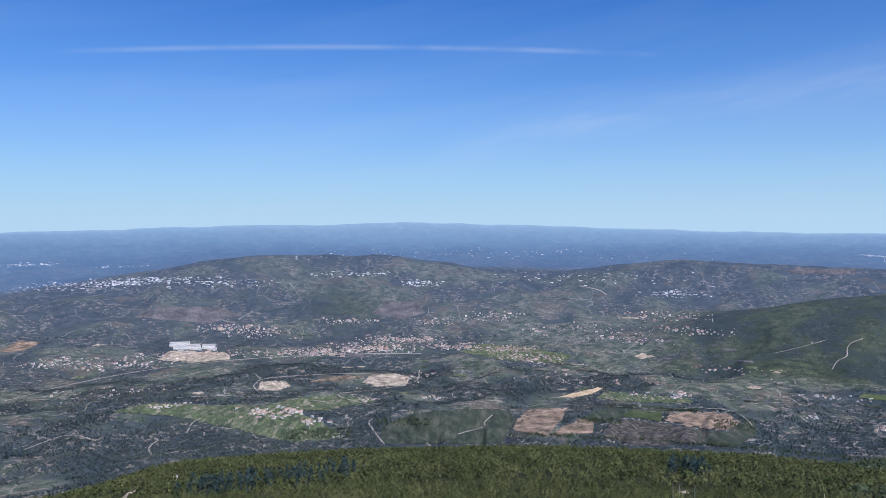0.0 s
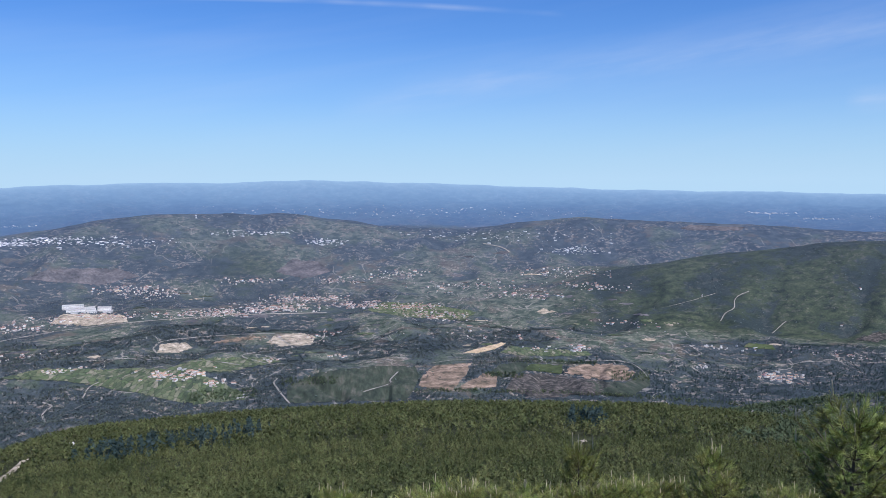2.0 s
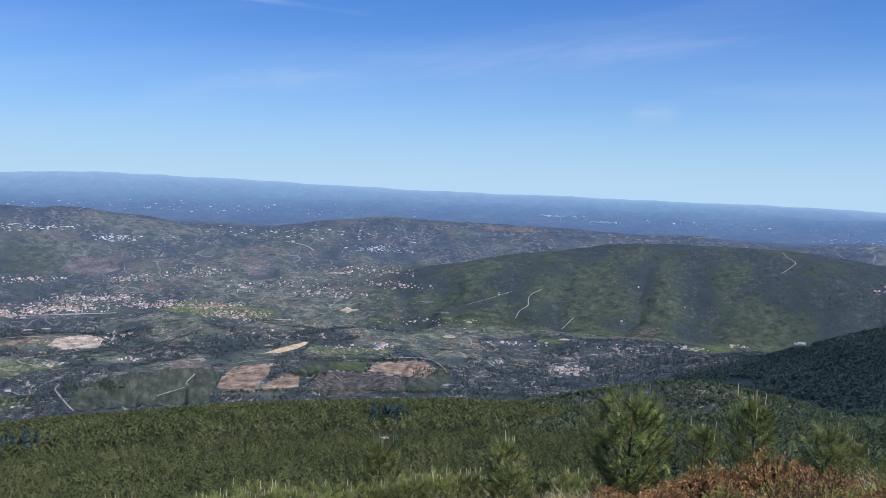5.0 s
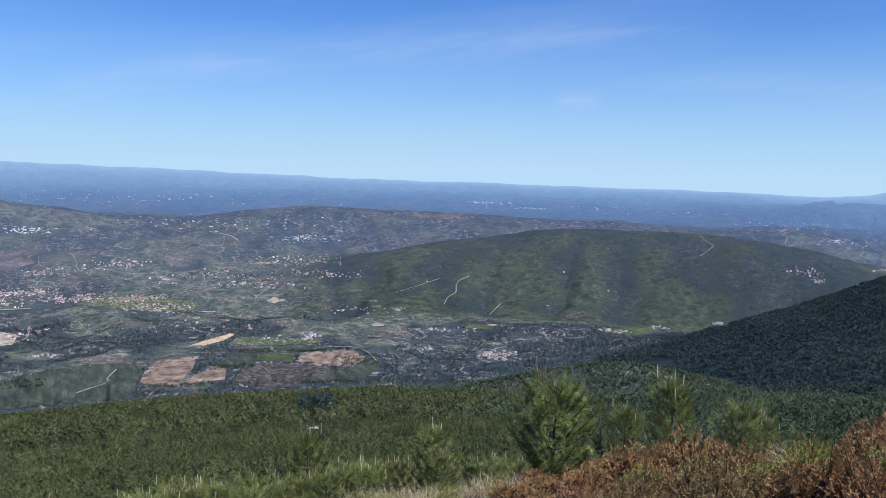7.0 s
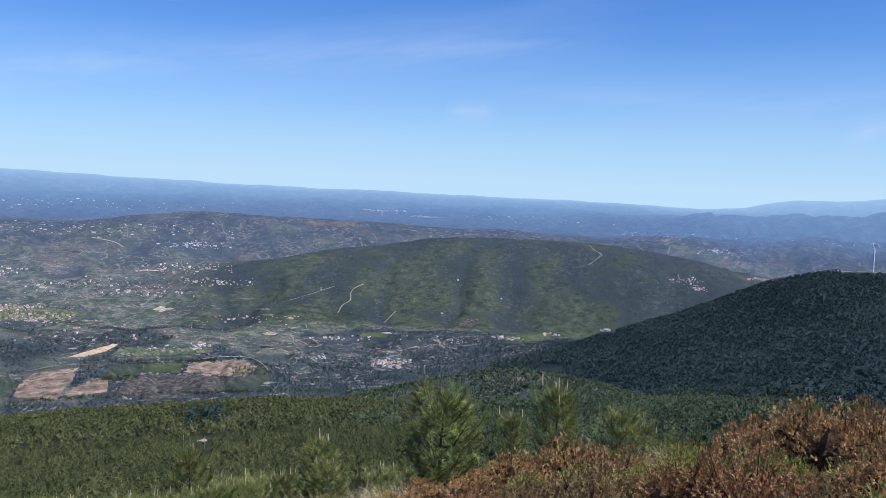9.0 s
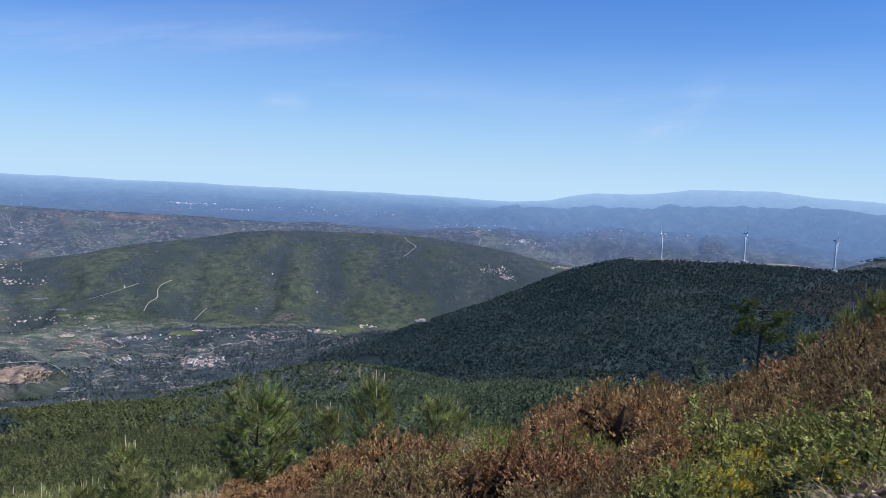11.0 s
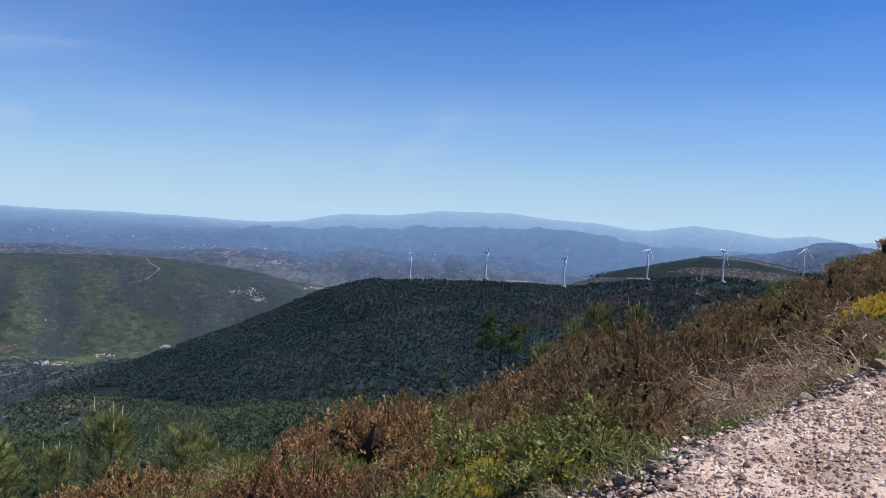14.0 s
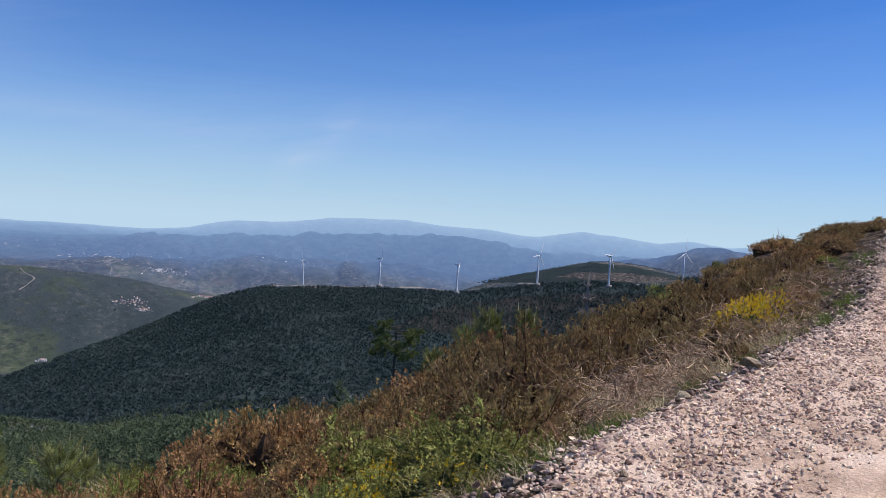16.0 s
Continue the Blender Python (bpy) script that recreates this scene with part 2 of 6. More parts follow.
GROUND, DISTANCE = ground_material(), distance_material()
PLANTATION = surface("young_pine_wood", [(0.056, 0.070, 0.026), (0.105, 0.118, 0.044), (0.170, 0.172, 0.070)], 0.05, 0.8, fine=1.5, island=0.7, leaf=0.15)
KNOLL_WOOD = surface("knoll_pine_wood", [(0.060, 0.086, 0.048), (0.092, 0.120, 0.064), (0.130, 0.154, 0.080)], 0.03, 0.85, fine=0.7, island=0.5, leaf=0.2)
DARK_WOOD = surface("dark_pine_wood", [(0.040, 0.066, 0.064), (0.052, 0.080, 0.075), (0.068, 0.095, 0.085)], 0.006, 0.85, fine=0.1, island=0.3, leaf=0.2)
# toned close to the pines, so the gaps between them blend in
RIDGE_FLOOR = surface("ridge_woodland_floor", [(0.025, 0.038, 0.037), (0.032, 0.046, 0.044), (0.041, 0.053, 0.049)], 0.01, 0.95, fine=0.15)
BURNT = surface("brown_scrub", [(0.014, 0.016, 0.014), (0.025, 0.025, 0.021), (0.045, 0.040, 0.034)], 0.012, 0.95, fine=0.12)
# bluish and lifted, since the valley's haze is mixed into the tree colour
MIXED_WOOD = surface("valley_trees", [(0.062, 0.084, 0.084), (0.100, 0.124, 0.116), (0.155, 0.172, 0.142)], 0.006, 0.85, fine=0.5, island=0.4, leaf=0.2)


def plots_material(name, size, colours):
    """Small farmed plots, each with its own crop, with darker hedges between them."""
    m = bpy.data.materials.new(name)
    m.use_nodes = True
    k = Nodes(m.node_tree)
    at = k.n("ShaderNodeMapping", {"Vector": k.n("ShaderNodeTexCoord").outputs["Object"], "Scale": (1.0, 0.34, 0.0), "Rotation": (0, 0, 0.5)}).outputs[0]
    cell = k.n("ShaderNodeTexVoronoi", {"Vector": at, "Scale": 1.0 / size})
    edge = k.n("ShaderNodeTexVoronoi", {"Vector": at, "Scale": 1.0 / size}, feature="DISTANCE_TO_EDGE").outputs["Distance"]
    pick = k.n("ShaderNodeSeparateColor", {0: cell.outputs["Color"]}).outputs[0]
    col = k.ramp(pick, [(i / (len(colours) - 1), c) for i, c in enumerate(colours)])
    grain = k.noise(k.n("ShaderNodeTexCoord").outputs["Object"], 0.12, 5.0, 0.7)
    col = k.mix(0.5, col, k.mix(1.0, col, k.ramp(grain, [(0.3, (0.5, 0.5, 0.5)), (0.7, (1.5, 1.5, 1.5))]), "MULTIPLY"))
    col = k.mix(k.ramp(edge, [(0.01, (0.7, 0.7, 0.7)), (0.08, (0, 0, 0))]), col, (0.04, 0.052, 0.034, 1))
    k.n("ShaderNodeOutputMaterial", {0: k.n("ShaderNodeBsdfPrincipled", {"Base Color": col, "Roughness": 0.95, "Specular IOR Level": 0.1}).outputs[0]})
    return m


PLOTS = plots_material("farmed_plots", 9.0, [(0.070, 0.092, 0.052), (0.110, 0.142, 0.068), (0.185, 0.182, 0.105), (0.088, 0.118, 0.060), (0.260, 0.232, 0.165), (0.120, 0.150, 0.072), (0.062, 0.080, 0.052), (0.155, 0.172, 0.090)])
# paler, bluer copy of the valley trees, with distance haze put into the colour
HAZED_TREES = surface("hazed_valley_trees", [(0.100, 0.126, 0.136), (0.135, 0.162, 0.164), (0.180, 0.200, 0.192)], 0.006, 0.9, fine=0.3, island=0.25, leaf=0.2)
# felled soil greyed and blued: the far hills' haze is in its colour
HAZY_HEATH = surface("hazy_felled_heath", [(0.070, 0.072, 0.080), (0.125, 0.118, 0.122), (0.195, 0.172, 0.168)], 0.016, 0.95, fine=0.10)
PLANTED = surface("planted_rows", [(0.032, 0.042, 0.032), (0.056, 0.068, 0.048), (0.115, 0.112, 0.086)], 0.05, 0.95, fine=0.14, stretch=(1.0, 0.25, 0.0))
OCHRE = surface("ochre_tilth", [(0.50, 0.36, 0.21), (0.66, 0.49, 0.31)], 0.05, 0.95, fine=0.2)
FIELD_GREEN = surface("green_field", [(0.055, 0.080, 0.034), (0.085, 0.112, 0.048), (0.14, 0.14, 0.075)], 0.03, 0.95, fine=0.15)
PASTURE = surface("hill_pasture", [(0.045, 0.060, 0.032), (0.070, 0.088, 0.040), (0.10, 0.115, 0.055)], 0.012, 0.95, fine=0.07)
CLEARED = surface("cleared_soil", [(0.075, 0.068, 0.050), (0.235, 0.170, 0.120), (0.43, 0.315, 0.228)], 0.045, 0.95, fine=0.22)
FELLED = surface("felled_slope", [(0.034, 0.036, 0.032), (0.075, 0.068, 0.060), (0.19, 0.16, 0.135)], 0.09, 0.95, fine=0.22)
SAND = surface("bare_sand", [(0.18, 0.16, 0.115), (0.40, 0.325, 0.235), (0.60, 0.50, 0.38)], 0.05, 0.95, fine=0.2)
PALE_ROAD = surface("pale_track", [(0.20, 0.185, 0.16), (0.38, 0.34, 0.29)], 0.05, 0.95)
PLASTER = surface("white_plaster", [(0.58, 0.54, 0.48), (0.78, 0.74, 0.69)], 0.2, 0.85, vary=0.5, island=0.8)
ROOF_TILE = surface("clay_roof", [(0.33, 0.195, 0.140), (0.50, 0.33, 0.25)], 0.3, 0.85, vary=0.7, island=0.6)
ROOF_PALE = surface("pale_sheet_roof", [(0.36, 0.34, 0.31), (0.54, 0.51, 0.47)], 0.05, 0.6, vary=0.3)
FAR_PALE = surface("far_walls", [(0.62, 0.62, 0.62), (0.82, 0.81, 0.80)], 0.004, 0.8, island=0.5)
TURBINE_WHITE = surface("turbine_paint", [(0.70, 0.71, 0.72), (0.78, 0.78, 0.78)], 0.1, 0.45)

# ---------------------------------------------------------------- mesh helpers
rng = np.random.default_rng(7)


def mesh_of(name, verts, faces, mats, index=None, smooth=False):
    """A mesh from arrays; all faces have the same number of corners."""
    verts, faces = np.asarray(verts, np.float32), np.asarray(faces, np.int32)
    me = bpy.data.meshes.new(name)
    n, k = faces.shape
    me.vertices.add(len(verts))
    me.vertices.foreach_set("co", verts.ravel())
    me.loops.add(n * k)
    me.loops.foreach_set("vertex_index", faces.ravel())
    me.polygons.add(n)
    me.polygons.foreach_set("loop_start", np.arange(0, n * k, k, dtype=np.int32))
    me.polygons.foreach_set("use_smooth", np.full(n, smooth))
    for m in mats if isinstance(mats, (list, tuple)) else [mats]:
        me.materials.append(m)
    if index is not None:
        me.polygons.foreach_set("material_index", np.asarray(index, np.int32))
    me.update(calc_edges=True)
    return me


def part(name, data, parent, label=""):
    """One mesh object under a thing or a part. data: a mesh, or a bmesh with its material."""
    if isinstance(data, tuple):
        bm, m = data
        me = bpy.data.meshes.new(name)
        bm.to_mesh(me)
        bm.free()
        me.materials.append(m)
        data = me
    ob = new(name, data)
    ob.parent = parent
    if label:
        tagged(ob, label)
    return ob


def joined(base_v, base_f, places, turns, sizes, tall=None):
    """Many copies of one small shape as one set of arrays. sizes: across; tall: upwards."""
    base_v, n = np.asarray(base_v, float), len(places)
    c, s = np.cos(turns)[:, None], np.sin(turns)[:, None]
    sx, sz = np.asarray(sizes)[:, None], np.asarray(sizes if tall is None else tall)[:, None]
    x = (base_v[None, :, 0] * c - base_v[None, :, 1] * s) * sx
    y = (base_v[None, :, 0] * s + base_v[None, :, 1] * c) * sx
    z = base_v[None, :, 2] * sz + 0 * x
    v = np.stack([x, y, z], -1) + np.asarray(places)[:, None, :]
    f = np.asarray(base_f)[None] + (np.arange(n) * len(base_v))[:, None, None]
    return v.reshape(-1, 3), f.reshape(-1, np.asarray(base_f).shape[1])


class Pile:
    """Gathers pieces into one mesh."""

    def __init__(self):
        self.v, self.f, self.n = [], [], 0

    def add(self, v, f):
        self.v.append(np.asarray(v, float))
        self.f.append(np.asarray(f, int) + self.n)
        self.n += len(v)

    def mesh(self, name, mats, smooth=False):
        return mesh_of(name, np.concatenate(self.v), np.concatenate(self.f), mats, smooth=smooth)


TABLE = rng.random((256, 256))


def fbm(x, y, octaves=4, seed=0):
    """Smooth noise about 0 with ripples of size 1, in arrays."""
    x, y = np.asarray(x, float) + 17.3 * seed, np.asarray(y, float) - 9.1 * seed
    out, amp, total = 0.0, 1.0, 0.0
    for _ in range(octaves):
        i, j = np.floor(x).astype(int), np.floor(y).astype(int)
        u, v = x - i, y - j
        u, v = u * u * (3 - 2 * u), v * v * (3 - 2 * v)
        i0, i1, j0, j1 = i & 255, (i + 1) & 255, j & 255, (j + 1) & 255
        a = TABLE[i0, j0] * (1 - u) + TABLE[i1, j0] * u
        b = TABLE[i0, j1] * (1 - u) + TABLE[i1, j1] * u
        out = out + amp * ((a * (1 - v) + b * v) * 2 - 1)
        total += amp
        x, y, amp = x * 2.03 + 5.7, y * 2.03 + 1.9, amp * 0.5
    return out / total


# ---------------------------------------------------------------- the lie of the land
# Everything is laid out from the lookout: a bearing (degrees clockwise from +y), a distance and a height seen as an angle.
EYE = 1.65
TRACK_U, TRACK_N, TRACK_EDGE, GRADE = np.array([0.942, -0.336]), np.array([0.336, 0.942]), 2.26, 0.10


def track_edge(along):
    return TRACK_EDGE + 0.2 * np.clip(along - 10, 0, 12)


def near_ground(x, y):
    """The climbing track on its bench and the heath that falls away below it."""
    along, off = x * TRACK_U[0] + y * TRACK_U[1], x * TRACK_N[0] + y * TRACK_N[1]
    over = np.maximum(off - track_edge(along), 0)
    fall = 0.30 - 0.010 * np.clip(along - 7, 0, 12)
    z = GRADE * along - fall * over - 0.14 * (1 - np.exp(-over / 0.5))
    z = z + 0.22 * np.maximum(-off - 2.6, 0)
    return z + np.minimum(over, 1.0) * 0.10 * fbm(x / 1.3, y / 1.3, 3, 4) + 0.012 * fbm(x / 0.35, y / 0.35, 2, 5)


def knots(text):
    """'bearing:value ...' to two rows."""
    a = [tuple(map(float, k.split(":"))) for k in text.split()]
    return np.array(a).T


def over_bearing(az, text, soft=1.5):
    b, v = knots(text)
    return sum(np.interp(az + d, b, v) for d in np.linspace(-soft, soft, 5)) / 5


def station(az, far, angle, trees=0.0, soft=1.5):
    r = over_bearing(az, far) if isinstance(far, str) else np.full_like(az, far)
    return r, EYE + r * np.tan(np.radians(over_bearing(az, angle, soft))) - trees


def profiles(az):
    """The distances and heights of the folds of the land along each bearing."""
    shoulder = over_bearing(az, "-60:8.8 20:9.6 33:11 47:10.5 60:11 77:12.5 86:17 91:24 96:38 104:48 320:48 325:8.5")
    rows = []
    for k in (0.05, 0.3, 0.6, 0.8, 1.0):
        r = shoulder * k
        a = np.radians(az)
        rows.append((r, near_ground(r * np.sin(a), r * np.cos(a)) - (0.25 if k == 1 else 0)))
    r2 = shoulder * 3.2
    # the young plantation below the heath, to the brow of its slope
    a2 = over_bearing(az, "-60:-24 0:-23.5 20:-22.5 30:-21 40:-18.6 46:-17.2 54:-14.6 62:-12 70:-9.8 78:-8.2 86:-6.2 94:-3.5 104:1 320:1")
    rows.append((r2, EYE + r2 * np.tan(np.radians(a2)) - 2.6))
    r3, z3 = station(az, "-60:650 20:650 30:600 40:450 48:290 56:180 62:140 70:125 78:125 86:130 91:150 104:290 320:290", "-60:-17.6 -24:-16.8 -18.5:-15.7 -4:-15.6 14:-15.2 20:-15 30:-15.15 38:-14.7 41:-14 48:-13 54:-12 60:-11.1 66:-9.9 72:-9 80:-7.6 90:-4.6 104:-0.5 320:-0.5", 8.0)
    rm = np.sqrt(r2 * r3)
    am = over_bearing(az, "-60:-20.5 20:-19.6 30:-18.6 40:-16.6 48:-15 56:-13 62:-11.6 70:-9.5 80:-8 90:-5.2 104:0.3 320:0.3")
    rows += [(rm, EYE + rm * np.tan(np.radians(am)) - 4.5), (r3, z3)]
    rows.append(station(az, "-60:860 20:860 30:760 40:640 48:520 56:470 104:520 320:520", "-60:-21 20:-20.5 40:-19.5 50:-20 60:-19 80:-14 104:-6 320:-6"))
    # a wooded knoll, the ravine and the foot of the turbine ridge
    rows.append(station(az, 1050.0, "-60:-20.2 15:-19.5 22:-15.9 28:-14.4 33.7:-13.2 37.5:-12.5 41:-12.65 45:-13.1 50:-15 56:-18 70:-17 104:-9 320:-9", 8.0))
    rows.append(station(az, 1330.0, "-60:-17.4 10:-17.2 38:-16.6 42:-15 46:-13.6 52:-12.6 60:-12 80:-10 104:-8 320:-8"))
    # clear-felled hillocks in the valley; the ridge
    rows.append(station(az, "-60:1640 36:1640 46:1700 104:1750 320:1700", "-60:-15.2 0:-15.1 10:-14.9 20:-15 34:-14.6 38:-13.4 42:-11.6 46:-10.2 50:-9.2 57:-8.2 80:-7 104:-6.5 320:-8"))
    rows.append(station(az, "-60:2010 34:2010 40:1900 46:2000 52:2150 57:2280 104:2280 320:2100",
                        "-60:-12.5 0:-12.65 6:-12.5 10:-12.25 18:-12.2 25:-12.9 34:-12.6 37:-12.1 40:-11.5 42.5:-10.4 46.8:-8.75 50:-7.5 53.5:-5.75 56:-5 58:-4.72 64:-4.45 68:-4.38 70.6:-4.5 73.3:-4 77:-3.55 82.5:-3.15 86:-2.7 104:-2.5 320:-6", 0.0, 1.0))
    rows.append(station(az, "-60:2560 320:2560", "-60:-10 30:-10 44:-10.2 57:-9 104:-7 320:-8"))
    # the green hill and the dark knoll
    rows.append(station(az, 3080.0, "-60:-8.2 5:-8.15 13.3:-7.3 18:-6.3 24:-5.25 29.5:-4.34 33.4:-3.95 40:-3.9 44:-3.83 47.8:-4.3 51:-5 53.5:-5.5 58:-6.4 66:-6.2 70:-5 72.5:-3.6 76:-2.65 79.2:-1.85 82.1:-1.95 85.2:-2.44 90:-3 104:-3 320:-6"))
    rows.append(station(az, "-60:3460 44:3460 54:3900 76:3900 86:3700 104:3700 320:3460", "-60:-5.9 -24:-5.6 -6:-5.35 4:-5.7 14:-5.7 24:-6 40:-6.2 52:-5.6 60:-4.6 70:-4.8 80:-4.2 104:-3 320:-5"))
    # far hills, far plain, mountains on the skyline
    rows.append(station(az, "-60:3960 44:3960 52:4220 320:4220", "-60:-4.7 -28:-4.6 -24:-4.15 -21:-3.7 -18:-3.1 -15.5:-2.65 -13:-2.45 -9:-2.40 -3.8:-2.47 0.4:-2.8 3.4:-3.38 8:-3.5 11.6:-2.88 15.5:-2.65 20.4:-2.75 27:-3.04 32:-3.17 37:-3.11 43:-3.75 47:-3.3 53:-2.85 58:-2.6 65:-2.6 72.5:-3.3 77:-2.8 80:-2.07 83.4:-1.1 85.8:-0.6 90:-0.5 104:-0.6 320:-2", 0.0, 0.8))
    rows.append(station(az, "-60:4120 44:4120 52:4320 320:4320", "-60:-4.3 -27:-4.2 -22:-3.7 -18:-3.2 320:-3.1"))
    rows.append(station(az, "-60:4460 44:4460 52:4540 320:4540", "-60:-2.3 -20:-2.3 -16:-1.95 42:-1.95 49.4:-1.5 53.8:-1.32 60.7:-0.96 63.8:-0.65 69.2:-0.5 72.3:-0.82 77:-1.4 90:-0.9 104:-0.9 320:-1.3"))
    rows.append(station(az, "-60:4560 44:4560 52:4620 320:4620", "-60:-1.58 42:-1.62 50:-1.55 60:-1.3 72:-1.3 104:-1.3 320:-1.4"))
    rows.append(station(az, float(RAD[-2]), "-60:-0.8 -28:-0.77 -21.7:-0.63 -14.6:-0.4 -9:-0.36 -3.7:-0.16 0.6:-0.25 4.5:-0.36 8.4:-0.44 12:-0.56 19.3:-0.75 28:-0.86 40:-0.95 47:-1.05 50:-1.1 51.9:-0.92 55.3:-0.3 57.6:-0.3 61.4:0.17 66.5:0.37 69.2:0.05 72.3:-0.02 75.4:-0.35 78.9:0.18 83.4:-0.35 85.8:-0.1 88.1:-0.42 90.1:-0.2 94:-0.3 104:-0.4 320:-0.8", 0.0, 0.3))
    for k, amp in ((-4, 0.16), (-3, 0.10), (-1, 0.09)):          # uneven crests
        rows[k] = (rows[k][0], rows[k][1] + rows[k][0] * np.tan(np.radians(amp)) * fbm(az / 1.6, az * 0, 4, 40 - k) * (1.0 if k == -1 else np.clip((az - 42) / 8, 0, 1)))
    rows.append((np.full_like(az, 4890.0), np.full_like(az, -160.0)))
    return np.array([r for r, _ in rows]), np.array([z for _, z in rows]), shoulder


AZ_STEP = 0.24
AZ = np.concatenate([np.arange(-45, 112.2, AZ_STEP), np.arange(116, 315, 4.0)])
RAD = np.concatenate([np.geomspace(0.6, 22, 64)[:-1], np.geomspace(22, 1300, 170)[:-1], np.linspace(1300, 4120, 200)[:-1], np.linspace(4120, 4777, 44), [4880]])


def hollow(az, r):
    """How deep in a hollow of the green hill a place lies, 0 to 1; the hollows run down the slope."""
    line = az + 1.5 * fbm(az / 6, r / 260, 3, 51)
    return np.clip(1 - 3.4 * np.abs(fbm(line / 5.5, r / 1500, 2, 52)), 0, 1) * np.clip((az - 11) / 6, 0, 1) * np.clip((55 - az) / 5, 0, 1)


def gullies(az, r):
    slope = np.clip((r - 2480) / 200, 0, 1) * np.clip((3070 - r) / 260, 0, 1)
    folds = np.clip(1 - 3.0 * np.abs(fbm(az / 5 + fbm(az / 4, r / 200, 2, 54), r / 420, 3, 53)), 0, 1)
    hills = np.clip((r - 1380) / 200, 0, 1) * np.clip((2500 - r) / 300, 0, 1) * np.clip((34 - az) / 5, 0, 1) + np.clip((r - 3180) / 150, 0, 1) * np.clip((3900 - r) / 200, 0, 1)
    far = np.clip((r - 3950) / 100, 0, 1) * np.clip((4770 - r) / 220, 0, 1) * (np.abs(fbm(az / 2.6 + 0.6 * fbm(az / 2, r / 160, 3, 57), r / 300, 4, 56)) - 0.25)
    return -60 * far * np.clip((az - 40) / 12, 0.25, 1) + 30 * slope * hollow(az, r) ** 0.8 + 14 * hills * folds


def billow(x, y):
    """Rounded small hills with sharp hollows between them, about 0."""
    a = 1 - 2.6 * np.abs(fbm(x / 420, y / 420, 3, 61))
    return 0.65 * a + 0.35 * (1 - 2.4 * np.abs(fbm(x / 170, y / 170, 3, 62))) - 0.35


def rolling(az, r):
    """How high the small hills rise: over the valley and the country behind it, less on the crests."""
    near = np.clip((r - 1450) / 200, 0, 1) * np.clip((2900 - r) / 300, 0, 1) * np.clip((36 - az) / 6, 0, 1) * np.clip(1 - 0.75 * ((az > 3) & (az < 22) & (r < 2150)), 0, 1)
    back = np.clip((r - 3150) / 150, 0, 1) * np.clip((3880 - r) / 120, 0.1, 1) * (r < 4000)
    valley = np.clip((r - 2450) / 200, 0, 1) * np.clip((3250 - r) / 200, 0, 1) * np.clip((15 - az) / 6, 0, 1)
    return 24 * np.clip(near + valley, 0, 1) + 34 * back


def build_heights():
    r, z, shoulder = profiles(AZ)
    out = np.zeros((len(AZ), len(RAD)))
    for i in range(len(AZ)):
        x, y = r[:, i], z[:, i]
        h, d = np.diff(x), np.diff(y) / np.diff(x)
        m = np.zeros(len(x))
        turn = d[1:] * d[:-1] > 0
        w1, w2 = 2 * h[1:] + h[:-1], h[1:] + 2 * h[:-1]
        m[1:-1][turn] = ((w1 + w2) / (w1 / np.where(turn, d[:-1], 1) + w2 / np.where(turn, d[1:], 1)))[turn]
        m[0], m[-1] = d[0], d[-1]
        k = np.clip(np.searchsorted(x, RAD) - 1, 0, len(x) - 2)
        t = np.clip((RAD - x[k]) / h[k], 0, 1)
        out[i] = y[k] * (2 * t**3 - 3 * t**2 + 1) + h[k] * m[k] * (t**3 - 2 * t**2 + t) + y[k + 1] * (3 * t**2 - 2 * t**3) + h[k] * m[k + 1] * (t**3 - t**2)
    a, rr = np.radians(AZ)[:, None], RAD[None]
    x, y = rr * np.sin(a), rr * np.cos(a)
    rough = np.clip((rr - 40) / 500, 0, 1) * np.clip((4760 - rr) / 300, 0.12, 1)
    out += rough * np.minimum(rr, 2500) * (0.0055 * fbm(x / 230, y / 230, 5, 1) + 0.004 * fbm(x / 700, y / 700, 2, 9))
    out += rolling(AZ[:, None] + 0 * rr, rr) * billow(x, y)
    out -= gullies(AZ[:, None] + 0 * rr, rr)
    blend = np.clip((rr / shoulder[:, None] - 0.85) / 0.25, 0, 1)
    return near_ground(x, y) * (1 - blend) + out * blend


HEIGHT = build_heights()


def ground(x, y):
    """The height of the ground at places, from the sheet itself."""
    x, y = np.asarray(x, float), np.asarray(y, float)
    az = np.degrees(np.arctan2(x, y))
    az = np.where(az < -45, az + 360, az)
    r = np.clip(np.hypot(x, y), RAD[0], RAD[-1] * 0.9999)
    i = np.clip(np.searchsorted(AZ, az, "right") - 1, 0, len(AZ) - 2)
    j = np.clip(np.searchsorted(RAD, r, "right") - 1, 0, len(RAD) - 2)
    u, v = np.clip((az - AZ[i]) / (AZ[i + 1] - AZ[i]), 0, 1), (r - RAD[j]) / (RAD[j + 1] - RAD[j])
    inner = np.hypot(x, y) < RAD[0]
    sheet_z = (HEIGHT[i, j] * (1 - v) + HEIGHT[i, j + 1] * v) * (1 - u) + (HEIGHT[i + 1, j] * (1 - v) + HEIGHT[i + 1, j + 1] * v) * u
    return np.where(inner, near_ground(x, y) + 0.02, sheet_z)


